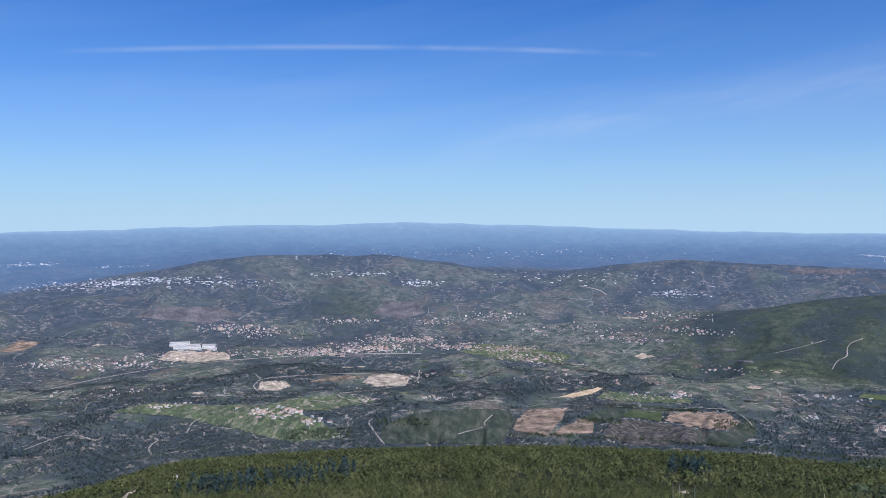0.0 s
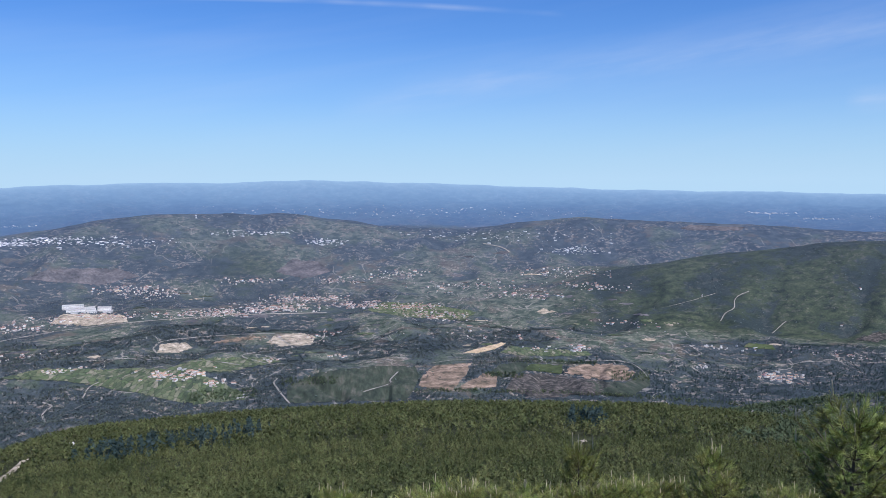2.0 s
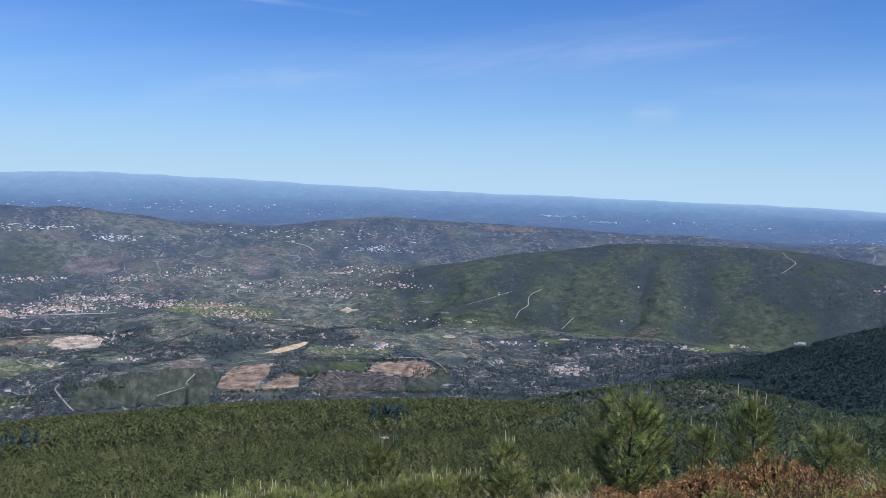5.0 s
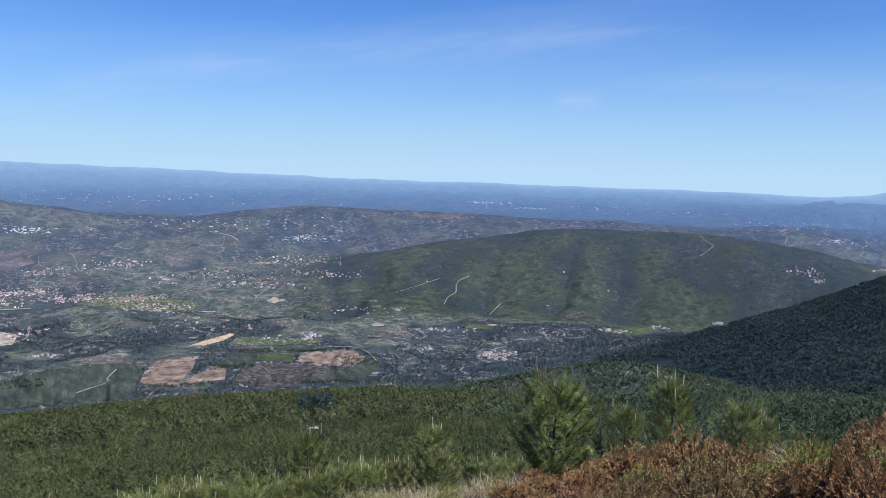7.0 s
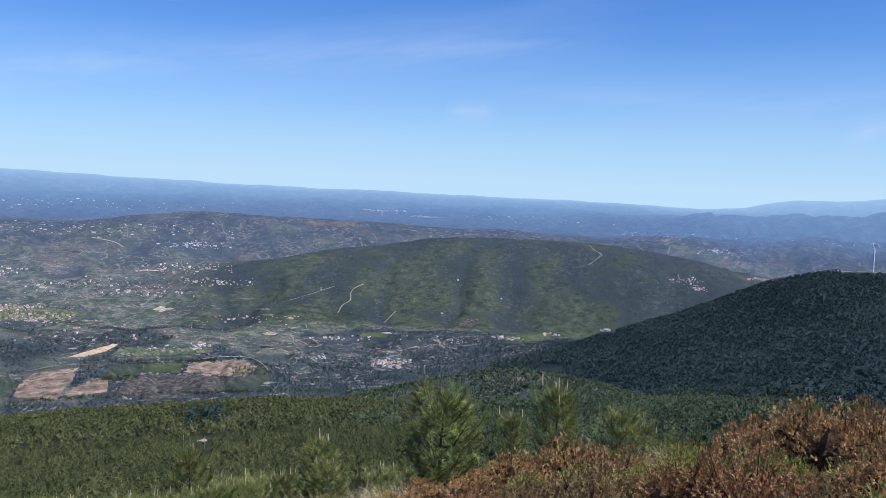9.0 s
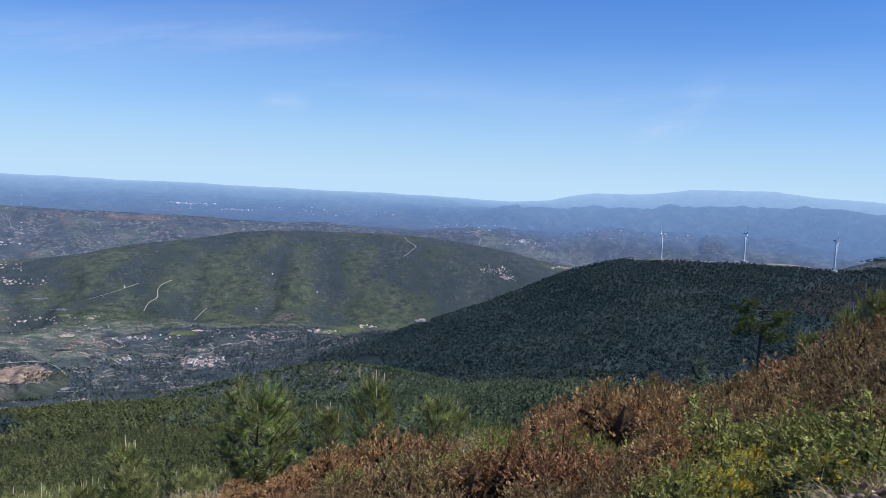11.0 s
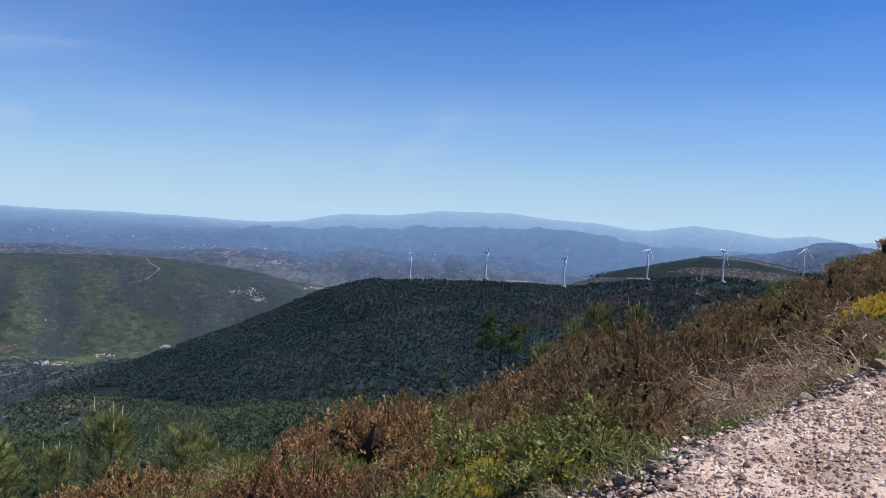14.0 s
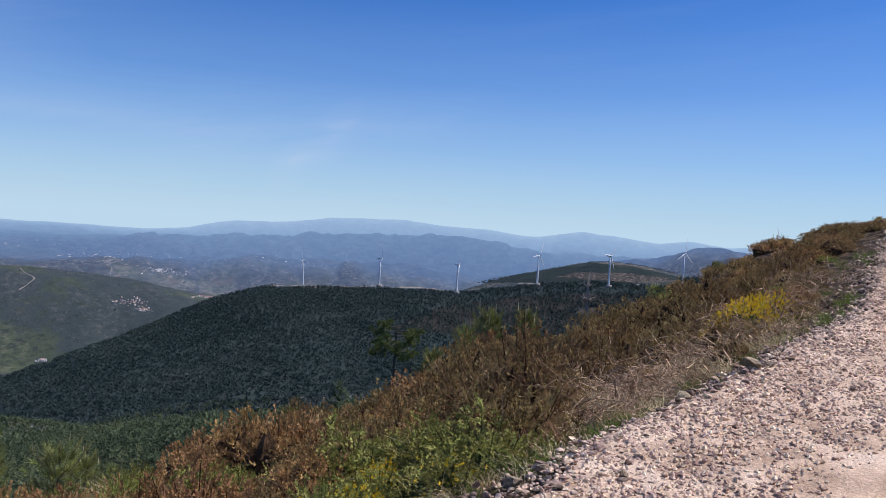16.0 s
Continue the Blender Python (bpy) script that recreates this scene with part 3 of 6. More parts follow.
def spot(az, el, beyond=700.0):
    """The place on the land that lies under a bearing and an angle, beyond a distance."""
    i = np.clip((az - AZ[0]) / AZ_STEP, 0, 650)
    i0 = int(i)
    col = HEIGHT[i0] * (1 - (i - i0)) + HEIGHT[i0 + 1] * (i - i0)
    angle = np.degrees(np.arctan2(col - EYE, RAD))
    first = np.searchsorted(RAD, beyond)
    hits = np.nonzero(angle[first:] >= el)[0]
    j = first + (hits[0] if len(hits) else int(np.argmax(angle[first:])))
    r = RAD[j]
    if len(hits) and hits[0] > 0:
        lo, hi = angle[j - 1], angle[j]
        r = RAD[j - 1] + (RAD[j] - RAD[j - 1]) * np.clip((el - lo) / max(hi - lo, 1e-6), 0, 1)
    a = math.radians(az)
    return np.array([r * math.sin(a), r * math.cos(a), float(ground(r * math.sin(a), r * math.cos(a)))])


SPLIT = int(np.searchsorted(RAD, 2520.0))


def sheet(name, lo, hi, m):
    cols = len(AZ)
    a, rr = np.radians(AZ)[:, None], RAD[None, lo:hi]
    v = np.stack([rr * np.sin(a), rr * np.cos(a), HEIGHT[:, lo:hi]], -1)
    n = hi - lo
    i, j = np.meshgrid(np.arange(cols), np.arange(n - 1), indexing="ij")
    i2 = (i + 1) % cols
    f = np.stack([i * n + j, i2 * n + j, i2 * n + j + 1, i * n + j + 1], -1).reshape(-1, 4)[:, ::-1]
    if lo == 0:          # close the middle, under the lookout
        v = np.concatenate([v.reshape(-1, 3), [(0, 0, HEIGHT[:, 0].mean())]])
        c = np.arange(0, cols - 1, 2)
        f = np.concatenate([f, np.stack([c * 0 + cols * n, ((c + 2) % cols) * n, ((c + 1) % cols) * n, c * n], -1)])
    me = mesh_of(name, v.reshape(-1, 3), f, m, smooth=True)
    for key, values in (("wooded", WOODED), ("grassy", GRASSY)):
        row = np.zeros(len(me.vertices), np.float32)
        part_of = values[:, lo:hi].ravel()
        row[:len(part_of)] = part_of
        me.attributes.new(key, "FLOAT", "POINT").data.foreach_set("value", row)
    return new(name, me)


def cover(x, y):
    """How wooded a place is, and how much of the rest is grass, 0 to 1."""
    az, r = np.degrees(np.arctan2(x, y)), np.hypot(x, y)
    wooded = 0.52 + 0.75 * fbm(x / 130, y / 130, 4, 21) + 0.40 * fbm(x / 420, y / 420, 3, 22) - 0.22 * billow(x, y)
    hill = np.clip((az - 13) / 5, 0, 1) * np.clip((56 - az) / 4, 0, 1) * np.clip((r - 2430) / 150, 0, 1) * np.clip((3300 - r) / 100, 0, 1)
    wooded = wooded * (1 - hill) + hill * (0.27 + 0.30 * hollow(az, r) + 0.85 * fbm(x / 130, y / 130, 5, 23) + 0.030 * np.clip(az - 35, 0, 12) + 0.16 * np.clip((r - 2980) / 80, 0, 1))
    foot = np.clip((az - 20) / 8, 0, 1) * np.clip((2520 - r) / 120, 0, 1) * np.clip((r - 1200) / 100, 0, 1)          # woods in the valley below the ridge
    wooded = wooded + 0.38 * foot + 0.5 * np.clip((az - 46) / 4, 0, 1) * (r < 3000) + 0.18 * np.clip((r - 3780) / 120, 0, 1) * (r < 4050)
    knolls = np.exp(-((x + 400) ** 2 + (y - 3380) ** 2) / 180 ** 2) + 0.6 * np.exp(-((x - 640) ** 2 + (y - 3700) ** 2) / 200 ** 2)
    return np.clip(wooded - 0.25 * knolls, 0, 1), np.clip(np.maximum(hill, knolls), 0, 1)


WOODED, GRASSY = cover(RAD[None] * np.sin(np.radians(AZ))[:, None], RAD[None] * np.cos(np.radians(AZ))[:, None])

tagged(sheet("ground", 0, SPLIT + 1, GROUND), "rough heath and wooded hill country falling to a broad valley", "ground", kind="structure")
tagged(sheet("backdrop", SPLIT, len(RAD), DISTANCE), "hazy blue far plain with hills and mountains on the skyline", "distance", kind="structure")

# ---------------------------------------------------------------- fields, clearings and tracks laid over the land


OPEN_LAND = []


def inside(poly, a, e):
    """Which of the places (bearing, angle) lie within an outline."""
    odd = np.zeros(len(a), bool)
    for (x0, y0), (x1, y1) in zip(poly, np.roll(poly, -1, 0)):
        cross = (y0 > e) != (y1 > e)
        odd ^= cross & (a < x0 + (e - y0) * (x1 - x0) / (y1 - y0 if y1 != y0 else 1e-9))
    return odd


def open_land(places):
    """Which places lie on fields and clearings, where no wood stands."""
    a = np.degrees(np.arctan2(places[:, 0], places[:, 1]))
    e = np.degrees(np.arctan2(places[:, 2] - EYE, np.hypot(places[:, 0], places[:, 1])))
    out = np.zeros(len(a), bool)
    for poly in OPEN_LAND:
        out |= inside(poly, a, e) | inside(poly, a, e + 0.16)
    return out & (np.hypot(places[:, 0], places[:, 1]) > 700)


def patch(name, outline, m, label, category, lift=1.2, beyond=700.0, rough=0.25, bare=True):
    """A piece of land with another cover. outline: 'bearing,angle ...' round it."""
    p = np.array([tuple(map(float, k.split(","))) for k in outline.split()])
    if bare:
        OPEN_LAND.append(p)
    lo, hi = p[:, 0].min(), p[:, 0].max()
    cols = min(max(8, int((hi - lo) / 0.055)), 400) if rough else max(6, int((hi - lo) / 0.18))
    verts, edge, rows = [], [], 64 if not rough else 22
    for az in np.linspace(lo + 1e-3, hi - 1e-3, cols):
        cut = []
        for (x0, y0), (x1, y1) in zip(p, np.roll(p, -1, 0)):
            if (x0 - az) * (x1 - az) < 0:
                cut.append(y0 + (y1 - y0) * (az - x0) / (x1 - x0))
        low, top = min(cut), max(cut)
        for el in np.linspace(low, top, rows):
            verts.append(spot(az, el, beyond) + (0, 0, lift))
            edge.append(min(el - low, top - el) if not rough else min(el - low, top - el, (az - lo) * 0.5, (hi - az) * 0.5) + rough * float(0.45 * fbm(az * 2.2, el * 4.0, 4, 2) + 0.35 * fbm(az * 7.0, el * 17.0, 3, 6)))
    i, j = np.meshgrid(np.arange(cols - 1), np.arange(rows - 1), indexing="ij")
    f = np.stack([i * rows + j, (i + 1) * rows + j, (i + 1) * rows + j + 1, i * rows + j + 1], -1).reshape(-1, 4)
    if rough:          # a ragged rim with inlets and gaps
        f = f[np.array(edge)[f].mean(1) > 0.02]
    return tagged(new(name, mesh_of(name, verts, f, m, smooth=True)), label, category, kind="structure")


def track(name, line, wide, m, label, lift=1.6, beyond=700.0):
    """A road or track along 'bearing,angle ...'."""
    p = np.array([tuple(map(float, k.split(","))) for k in line.split()])
    q = np.concatenate([[2 * p[0] - p[1]], p, [2 * p[-1] - p[-2]]])
    t = np.linspace(0, len(p) - 1.001, 7 * len(p))
    k, u = t.astype(int), (t % 1)[:, None]
    a, b, c, d = q[k], q[k + 1], q[k + 2], q[k + 3]
    line = 0.5 * (2 * b + (c - a) * u + (2 * a - 5 * b + 4 * c - d) * u**2 + (3 * b - a - 3 * c + d) * u**3)
    line[1:-1] += 0.05 * np.stack([fbm(t * 0.9, t * 0, 2, 3), 0.35 * fbm(t * 0.9, t * 0 + 5, 2, 4)], -1)[1:-1]
    pts = np.array([spot(x, y, beyond) for x, y in line])
    wide *= 0.5
    d = np.gradient(pts[:, :2], axis=0)
    side = np.stack([-d[:, 1], d[:, 0]], -1) / (np.hypot(*d.T)[:, None] + 1e-9) * wide / 2
    side = side * (1 + 0.3 * rng.random((len(pts), 1)))
    edges = []
    for k in (-1, 1):
        xy = pts[:, :2] + k * side
        edges.append(np.c_[xy, ground(xy[:, 0], xy[:, 1]) + lift])
    v = np.stack(edges, 1).reshape(-1, 3)
    n = np.arange(len(pts) - 1)
    f = np.stack([2 * n, 2 * n + 1, 2 * n + 3, 2 * n + 2], -1)
    return tagged(new(name, mesh_of(name, v, f, m)), label, "track", kind="structure")


patch("cleared_field", "4.8,-14.3 5.2,-13.4 6,-12.9 8.6,-12.65 8.2,-13.5 7.2,-14.6", CLEARED, "bare reddish-brown cleared field on a hillock", "field", rough=0.6)
patch("cleared_field", "7.4,-14.5 9.4,-13.3 10.4,-13.5 10.3,-14.3", CLEARED, "bare reddish-brown cleared field on a hillock", "field", rough=0.6)
patch("cleared_field", "15,-13.2 15.4,-12.75 17.2,-12.45 19,-12.5 19.8,-13 19.2,-13.6 16.5,-13.55", CLEARED, "bare tan cleared field on a hillock", "field", rough=0.6)
patch("felled_slope", "10.9,-14.4 11.6,-13.4 13.5,-13.3 18.4,-13.7 17.4,-14.6 13,-15", FELLED, "felled hillside strewn with pale brash", "field", rough=0.6)
patch("green_strip", "12.2,-13.1 12.6,-12.7 15,-12.65 14.8,-13.3", PASTURE, "narrow green pasture on the hillock", "field")
patch("planted_slope", "-4.4,-15.2 -4.2,-14 -2,-13.2 1.5,-12.9 4.6,-12.9 4.9,-13.6 4.6,-14.4 4,-15.2", PLANTED, "green replanted hillside with faint rows", "field")
patch("planted_slope", "9.7,-13.4 10.5,-12.7 12.6,-12.55 12.4,-13.1 11.5,-13.5", PLANTED, "green replanted slope on the hillock", "field")
patch("planted_slope", "16.5,-13.7 19.2,-13.6 20.6,-12.9 20.9,-13.8 19.5,-14.6 17.5,-14.6", PLANTED, "green replanted slope on the hillock", "field")
patch("ochre_field", "8.0,-12 9.3,-11.6 10.7,-11.25 10.95,-11.35 10.2,-11.75 9,-12.05", OCHRE, "bright ochre ploughed field among woods", "field", rough=0.1)
patch("green_strip", "10.4,-12 11.2,-11.5 13,-11.6 16.6,-11.7 17,-12 13,-12.2", PLOTS, "small green fields round a hamlet", "field")
patch("meadow", "-22,-12.2 -19.5,-11.75 -16,-12.2 -13,-12.3 -9.5,-13.1 -7.2,-14.3 -7,-14.8 -10.5,-14.9 -14,-13.9 -18,-12.8", PLOTS, "green and yellowish small fields along a stream", "field")
patch("meadow", "-13.4,-12.7 -10,-11.9 -5.5,-12 -4.5,-12.4 -8,-12.9", PLOTS, "green meadow by the village", "field")
patch("building_site", "-12.7,-11.4 -12.5,-10.85 -10.9,-10.8 -10.4,-11.2 -11.4,-11.5", SAND, "levelled sandy ground beside a track", "field")
patch("building_site", "-5.6,-11.1 -5,-10.6 -3.2,-10.5 -2.2,-10.8 -2.6,-11.35 -4.6,-11.4", SAND, "levelled sandy building ground with sheds", "field")
patch("cleared_field", "-9.2,-11.05 -8.8,-10.75 -5.6,-10.55 -5.6,-10.8", CLEARED, "strip of bare earth along a road", "field", rough=0.6)
patch("factory_yard", "-19,-9.1 -18.2,-8.5 -14.6,-8.8 -14.4,-9.3 -17,-9.4", SAND, "pale paved yard round the works", "field")
patch("meadow", "1,-9.1 2.5,-8.5 6,-8.7 9,-9.2 8,-9.8 4,-9.6", PLOTS, "green plots among the houses of the town", "field")
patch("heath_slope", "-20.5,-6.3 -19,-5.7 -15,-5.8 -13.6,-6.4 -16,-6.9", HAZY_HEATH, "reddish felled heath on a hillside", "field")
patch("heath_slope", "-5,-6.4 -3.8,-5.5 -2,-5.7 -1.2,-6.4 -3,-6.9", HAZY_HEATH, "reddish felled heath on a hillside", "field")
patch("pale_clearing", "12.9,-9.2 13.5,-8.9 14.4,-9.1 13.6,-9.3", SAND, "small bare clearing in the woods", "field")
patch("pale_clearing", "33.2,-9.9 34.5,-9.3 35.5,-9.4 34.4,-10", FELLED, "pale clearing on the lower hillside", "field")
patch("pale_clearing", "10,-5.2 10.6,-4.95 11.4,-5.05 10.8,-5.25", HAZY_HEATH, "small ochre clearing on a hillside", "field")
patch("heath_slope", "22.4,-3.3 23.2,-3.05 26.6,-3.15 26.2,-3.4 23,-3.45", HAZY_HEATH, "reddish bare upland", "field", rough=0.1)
patch("pale_clearing", "-28.5,-8 -27,-7.4 -25.8,-7.6 -27,-8.1", CLEARED, "bare tan field by the woods", "field")
patch("pale_clearing", "39.2,-12.55 39.6,-12.2 41.1,-12.15 41,-12.5", CLEARED, "scrubby clearing below the knoll", "field")
patch("small_meadow", "26.6,-10.95 27,-10.6 28.4,-10.6 28.7,-10.95", FIELD_GREEN, "small green meadow in the valley", "field", rough=0.1)
patch("small_meadow", "36.4,-10.75 37,-10.45 40,-10.1 40,-10.4 38,-10.8", FIELD_GREEN, "green plots round a hamlet", "field")
patch("ridge_floor", "37,-13 42,-10.6 47,-8.75 52,-6.6 56,-5 58,-4.75 64,-4.5 70,-4.55 77,-3.6 86,-2.75 94,-2.8 94,-7 80,-9 70,-11 60,-12 50,-13", RIDGE_FLOOR, "dark floor of the ridge forest, toned close to its trees", "forest floor", lift=1.3, beyond=1250.0, rough=0.0, bare=False)
patch("brown_slope", "66,-7.2 69,-5.6 74,-4.6 80,-4 86,-3.5 90,-3.6 90,-5.6 80,-6.6 72,-7.4", BURNT, "brown burnt scrub between thin pines on the ridge", "scrub", lift=2.0, beyond=1250.0, bare=False)
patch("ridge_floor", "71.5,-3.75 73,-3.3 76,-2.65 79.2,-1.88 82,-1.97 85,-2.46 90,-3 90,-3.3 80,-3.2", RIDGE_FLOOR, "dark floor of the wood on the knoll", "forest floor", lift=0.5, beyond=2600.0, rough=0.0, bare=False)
patch("ridge_clearing", "77,-3.05 78.4,-2.62 82,-2.45 85.6,-2.72 84,-3.1", FELLED, "brown bare ground on the ridge", "field", beyond=1900.0)
patch("forest_clearing", "15.9,-17.8 16.0,-17.58 16.7,-17.55 16.7,-17.75", SAND, "pale grassy clearing in the young pines", "field", lift=0.4, beyond=150.0)


def small_fields():
    """Little plots, clearings and bare banks scattered over the valley."""
    covers = ((PLOTS, "small green plots in the valley"), (PLANTED, "small replanted clearing in the woods"), (FELLED, "small felled clearing in the woods"), (HAZY_HEATH, "bare brownish bank in the valley"), (PLOTS, "small green plots by farmhouses"), (SAND, "small pale bare plot by a lane"))
    for az, el, n in ((-20, -10.6, 7), (-9, -9.6, 7), (-2, -9.8, 7), (4, -10.6, 6), (12, -9.9, 6), (18, -9.4, 6), (-24, -7.6, 6), (-12, -8.0, 6), (3, -7.4, 7), (10, -6.6, 6), (15, -7.8, 7), (-3, -12.0, 4), (22, -11.3, 4), (30, -10.9, 3)):
        for _ in range(n):
            a, e = az + rng.normal(0, 2.4), el + rng.normal(0, 0.45)
            w2, h2 = 0.3 + 0.5 * rng.random(), 0.05 + 0.09 * rng.random()
            line = " ".join("%.2f,%.2f" % (a + w2 * math.cos(k) * (0.7 + 0.5 * rng.random()), e + h2 * math.sin(k) * (0.6 + 0.6 * rng.random())) for k in (0, 0.9, 1.8, 3.0, 3.9, 5.2))
            m, label = covers[int(rng.integers(0, len(covers)))]
            if e > -9.4 and m is PLOTS:
                m, label = covers[3]
            patch("small_field", line, m, label, "field", rough=0.12, beyond=1300.0)


small_fields()

track("valley_road", "-4.1,-15.2 -4.5,-14.7 -4.95,-14.1 -5.15,-13.8 -4.9,-13.5", 7.0, PALE_ROAD, "pale unpaved track climbing out of the valley")
track("valley_road", "3.4,-13.3 2.9,-13.8 2.8,-14.1 1,-14.6", 6.0, PALE_ROAD, "pale unpaved track on a planted hillside")
track("valley_road", "-19.5,-15.2 -19.6,-14.6 -19.1,-14.2 -19.6,-13.9", 7.0, PALE_ROAD, "pale winding forest track")
track("valley_road", "-27,-14 -24.5,-13.4 -22.8,-13.9", 6.0, PALE_ROAD, "pale forest track")
track("valley_road", "-17.3,-13.9 -16.9,-13.3 -16.3,-13", 6.0, PALE_ROAD, "pale winding forest track")
track("valley_road", "-28,-11 -23.5,-10.2 -17,-9.5 -9,-9.2 -1.5,-9.2", 11.0, PALE_ROAD, "straight road through the town")
track("valley_road", "-18,-11.6 -13,-11.7 -9,-12.2 -7.4,-12.5", 8.0, PALE_ROAD, "pale lane above the village")
track("valley_road", "-12.7,-11.5 -12.8,-11 -11.5,-10.6 -5.5,-10.5 -4.6,-10.9 -3.8,-11.5", 8.0, PALE_ROAD, "pale curving lane round the building ground")
track("valley_road", "-4.8,-12.7 -7.2,-11.9 -4.5,-11.6 -2,-11.1 -1.6,-10.3", 7.0, PALE_ROAD, "pale lane with a sharp bend")
track("forest_road", "-23.07,-18.71 -22.30,-18.29 -21.59,-17.88 -21.08,-17.51 -20.70,-17.21", 6.0, SAND, "pale sandy forest road between young pines", lift=0.5, beyond=120.0)
track("hillock_track", "5.6,-12.75 7.5,-12.5 10,-12.55 12.5,-12.5 15,-12.55 17.2,-12.3 19.2,-12.35 20.2,-12.8 20.7,-13.4", 5.0, PALE_ROAD, "pale track along the crest of the hillock")
track("hill_track", "25.2,-9.3 25.5,-8.8 26.0,-8.45 26.05,-7.9 26.3,-7.6 26.9,-7.3", 6.0, PALE_ROAD, "pale track winding up the green hill")
track("hill_track", "21.9,-8.5 22.6,-8.3 23.4,-8.05 24.2,-7.75 24.9,-7.5", 3.2, PALE_ROAD, "pale track slanting up the green hill")
track("hill_track", "28.4,-9.9 28.9,-9.4 29.2,-9.1", 5.0, PALE_ROAD, "short pale track on the hillside")
track("hill_track", "42.3,-3.95 42.6,-4.25 43.1,-4.55 42.8,-4.9 42.3,-5.3", 4.0, PALE_ROAD, "pale track over the hilltop")
track("hill_track", "9.3,-4.5 10.6,-4.75 11.2,-5.1", 12.0, PALE_ROAD, "pale road on a far hillside")
track("service_road", "57.5,-4.62 60.5,-4.52 65,-4.4 68,-4.3 70.6,-4.5", 16.0, PALE_ROAD, "pale gravel service road along the turbine ridge", beyond=1900.0)
track("service_road", "74.5,-3.62 76.5,-3.55", 14.0, PALE_ROAD, "pale gravel pad on the turbine ridge", beyond=1900.0)
track("service_road", "79.5,-3.28 82.6,-3.2", 14.0, PALE_ROAD, "pale gravel pad on the turbine ridge", beyond=1900.0)

# the villages stand on open ground: bearing, angle, half width, half depth
for vb, ve, vw, vd in ((29, -12.6, 1.5, 0.40), (23.9, -12.25, 0.6, 0.18), (-11.6, -12.9, 2.8, 0.45), (-18.6, -12.05, 1.7, 0.2), (-9, -13.6, 1.4, 0.3), (-5.4, -12.3, 0.8, 0.2), (13.2, -11.65, 1.4, 0.25), (16, -11.55, 0.9, 0.25), (25.2, -11, 2.3, 0.16), (37.2, -10.55, 1.4, 0.16), (40, -10.15, 1.1, 0.16), (43.7, -9.6, 0.7, 0.2), (-5, -8.8, 6, 0.5), (4.5, -8.9, 2.4, 0.4)):
    OPEN_LAND.append(np.array([(vb + vw * math.cos(q), ve + vd * math.sin(q)) for q in np.linspace(0, 6.28, 14)[:-1]]))

# ---------------------------------------------------------------- woods


def scatter(count, lo, hi, r0, r1, keep):
    """Places spread evenly over a sector; keep gives the chance at each place."""
    az = np.radians(lo + (hi - lo) * rng.random(count))
    r = np.sqrt(r0**2 + (r1**2 - r0**2) * rng.random(count))
    x, y = r * np.sin(az), r * np.cos(az)
    ok = rng.random(count) < keep(x, y, np.degrees(az), r)
    x, y = x[ok], y[ok]
    return np.c_[x, y, ground(x, y)]


def clump_tree(tufts, rim, seed, wide, size, low=0.12, blunt=0.20):
    """A young pine crown as bursts of foliage that point out and up over a rounded cone, one high."""
    g = np.random.default_rng(seed)
    v, f = [], []
    for k in range(tufts + 1):
        h = 1.0 if k == tufts else (k + g.random()) / tufts
        q = wide * max(1 - h, 0.0) ** 0.65 * (0.6 + 0.45 * g.random())
        a = 2.4 * k + 0.8 * g.random()
        out = np.array([math.cos(a) * (1.05 - h), math.sin(a) * (1.05 - h), 0.55 + 0.6 * h])
        c = np.array([q * math.cos(a), q * math.sin(a), low + (0.92 - low) * h])
        for i in range(rim):
            face = out / np.linalg.norm(out) + (0, 0, 0.12) + g.normal(0, 0.36, 3)
            face /= np.linalg.norm(face)
            d = g.normal(0, 0.55, 3) + out * 0.3 + (0, 0, 1.0)
            d -= (d @ face) * face * 0.85
            d /= np.linalg.norm(d)
            s = np.cross(d, face)
            s *= size * blunt * (0.8 + 0.5 * g.random()) / np.linalg.norm(s)
            foot = c - d * size * 0.35
            n0 = len(v)
            v += [foot - s, foot + s, c + d * size * (0.6 + 0.6 * g.random())]
            f.append((n0, n0 + 1, n0 + 2))
    return np.array(v), np.array(f)


def wood(name, places, shapes, tall, m, label, spread=0.3, anywhere=False):
    pile = Pile()
    places = places[anywhere | ~open_land(places) | (rng.random(len(places)) < 0.02)]
    pick = rng.integers(0, len(shapes), len(places))
    for k, (v, f) in enumerate(shapes):
        p = places[pick == k]
        if not len(p):
            continue
        h = tall * (1 - spread + 2 * spread * rng.random(len(p)))
        pile.add(*joined(v, f, p, rng.random(len(p)) * 6.28, h * (0.85 + 0.4 * rng.random(len(p))), h))
    return tagged(new(name, pile.mesh(name, m)), label, "wood", kind="stuff")


def brow(az):
    return over_bearing(az, "-60:650 20:650 30:600 40:450 48:290 56:180 62:140 70:125 78:125 86:130 91:150 104:290")


FOREST_ROAD = [spot(a, e, 120.0)[:2] for a, e in ((-23.07, -18.71), (-22.30, -18.29), (-21.59, -17.88), (-21.08, -17.51), (-20.70, -17.21))]


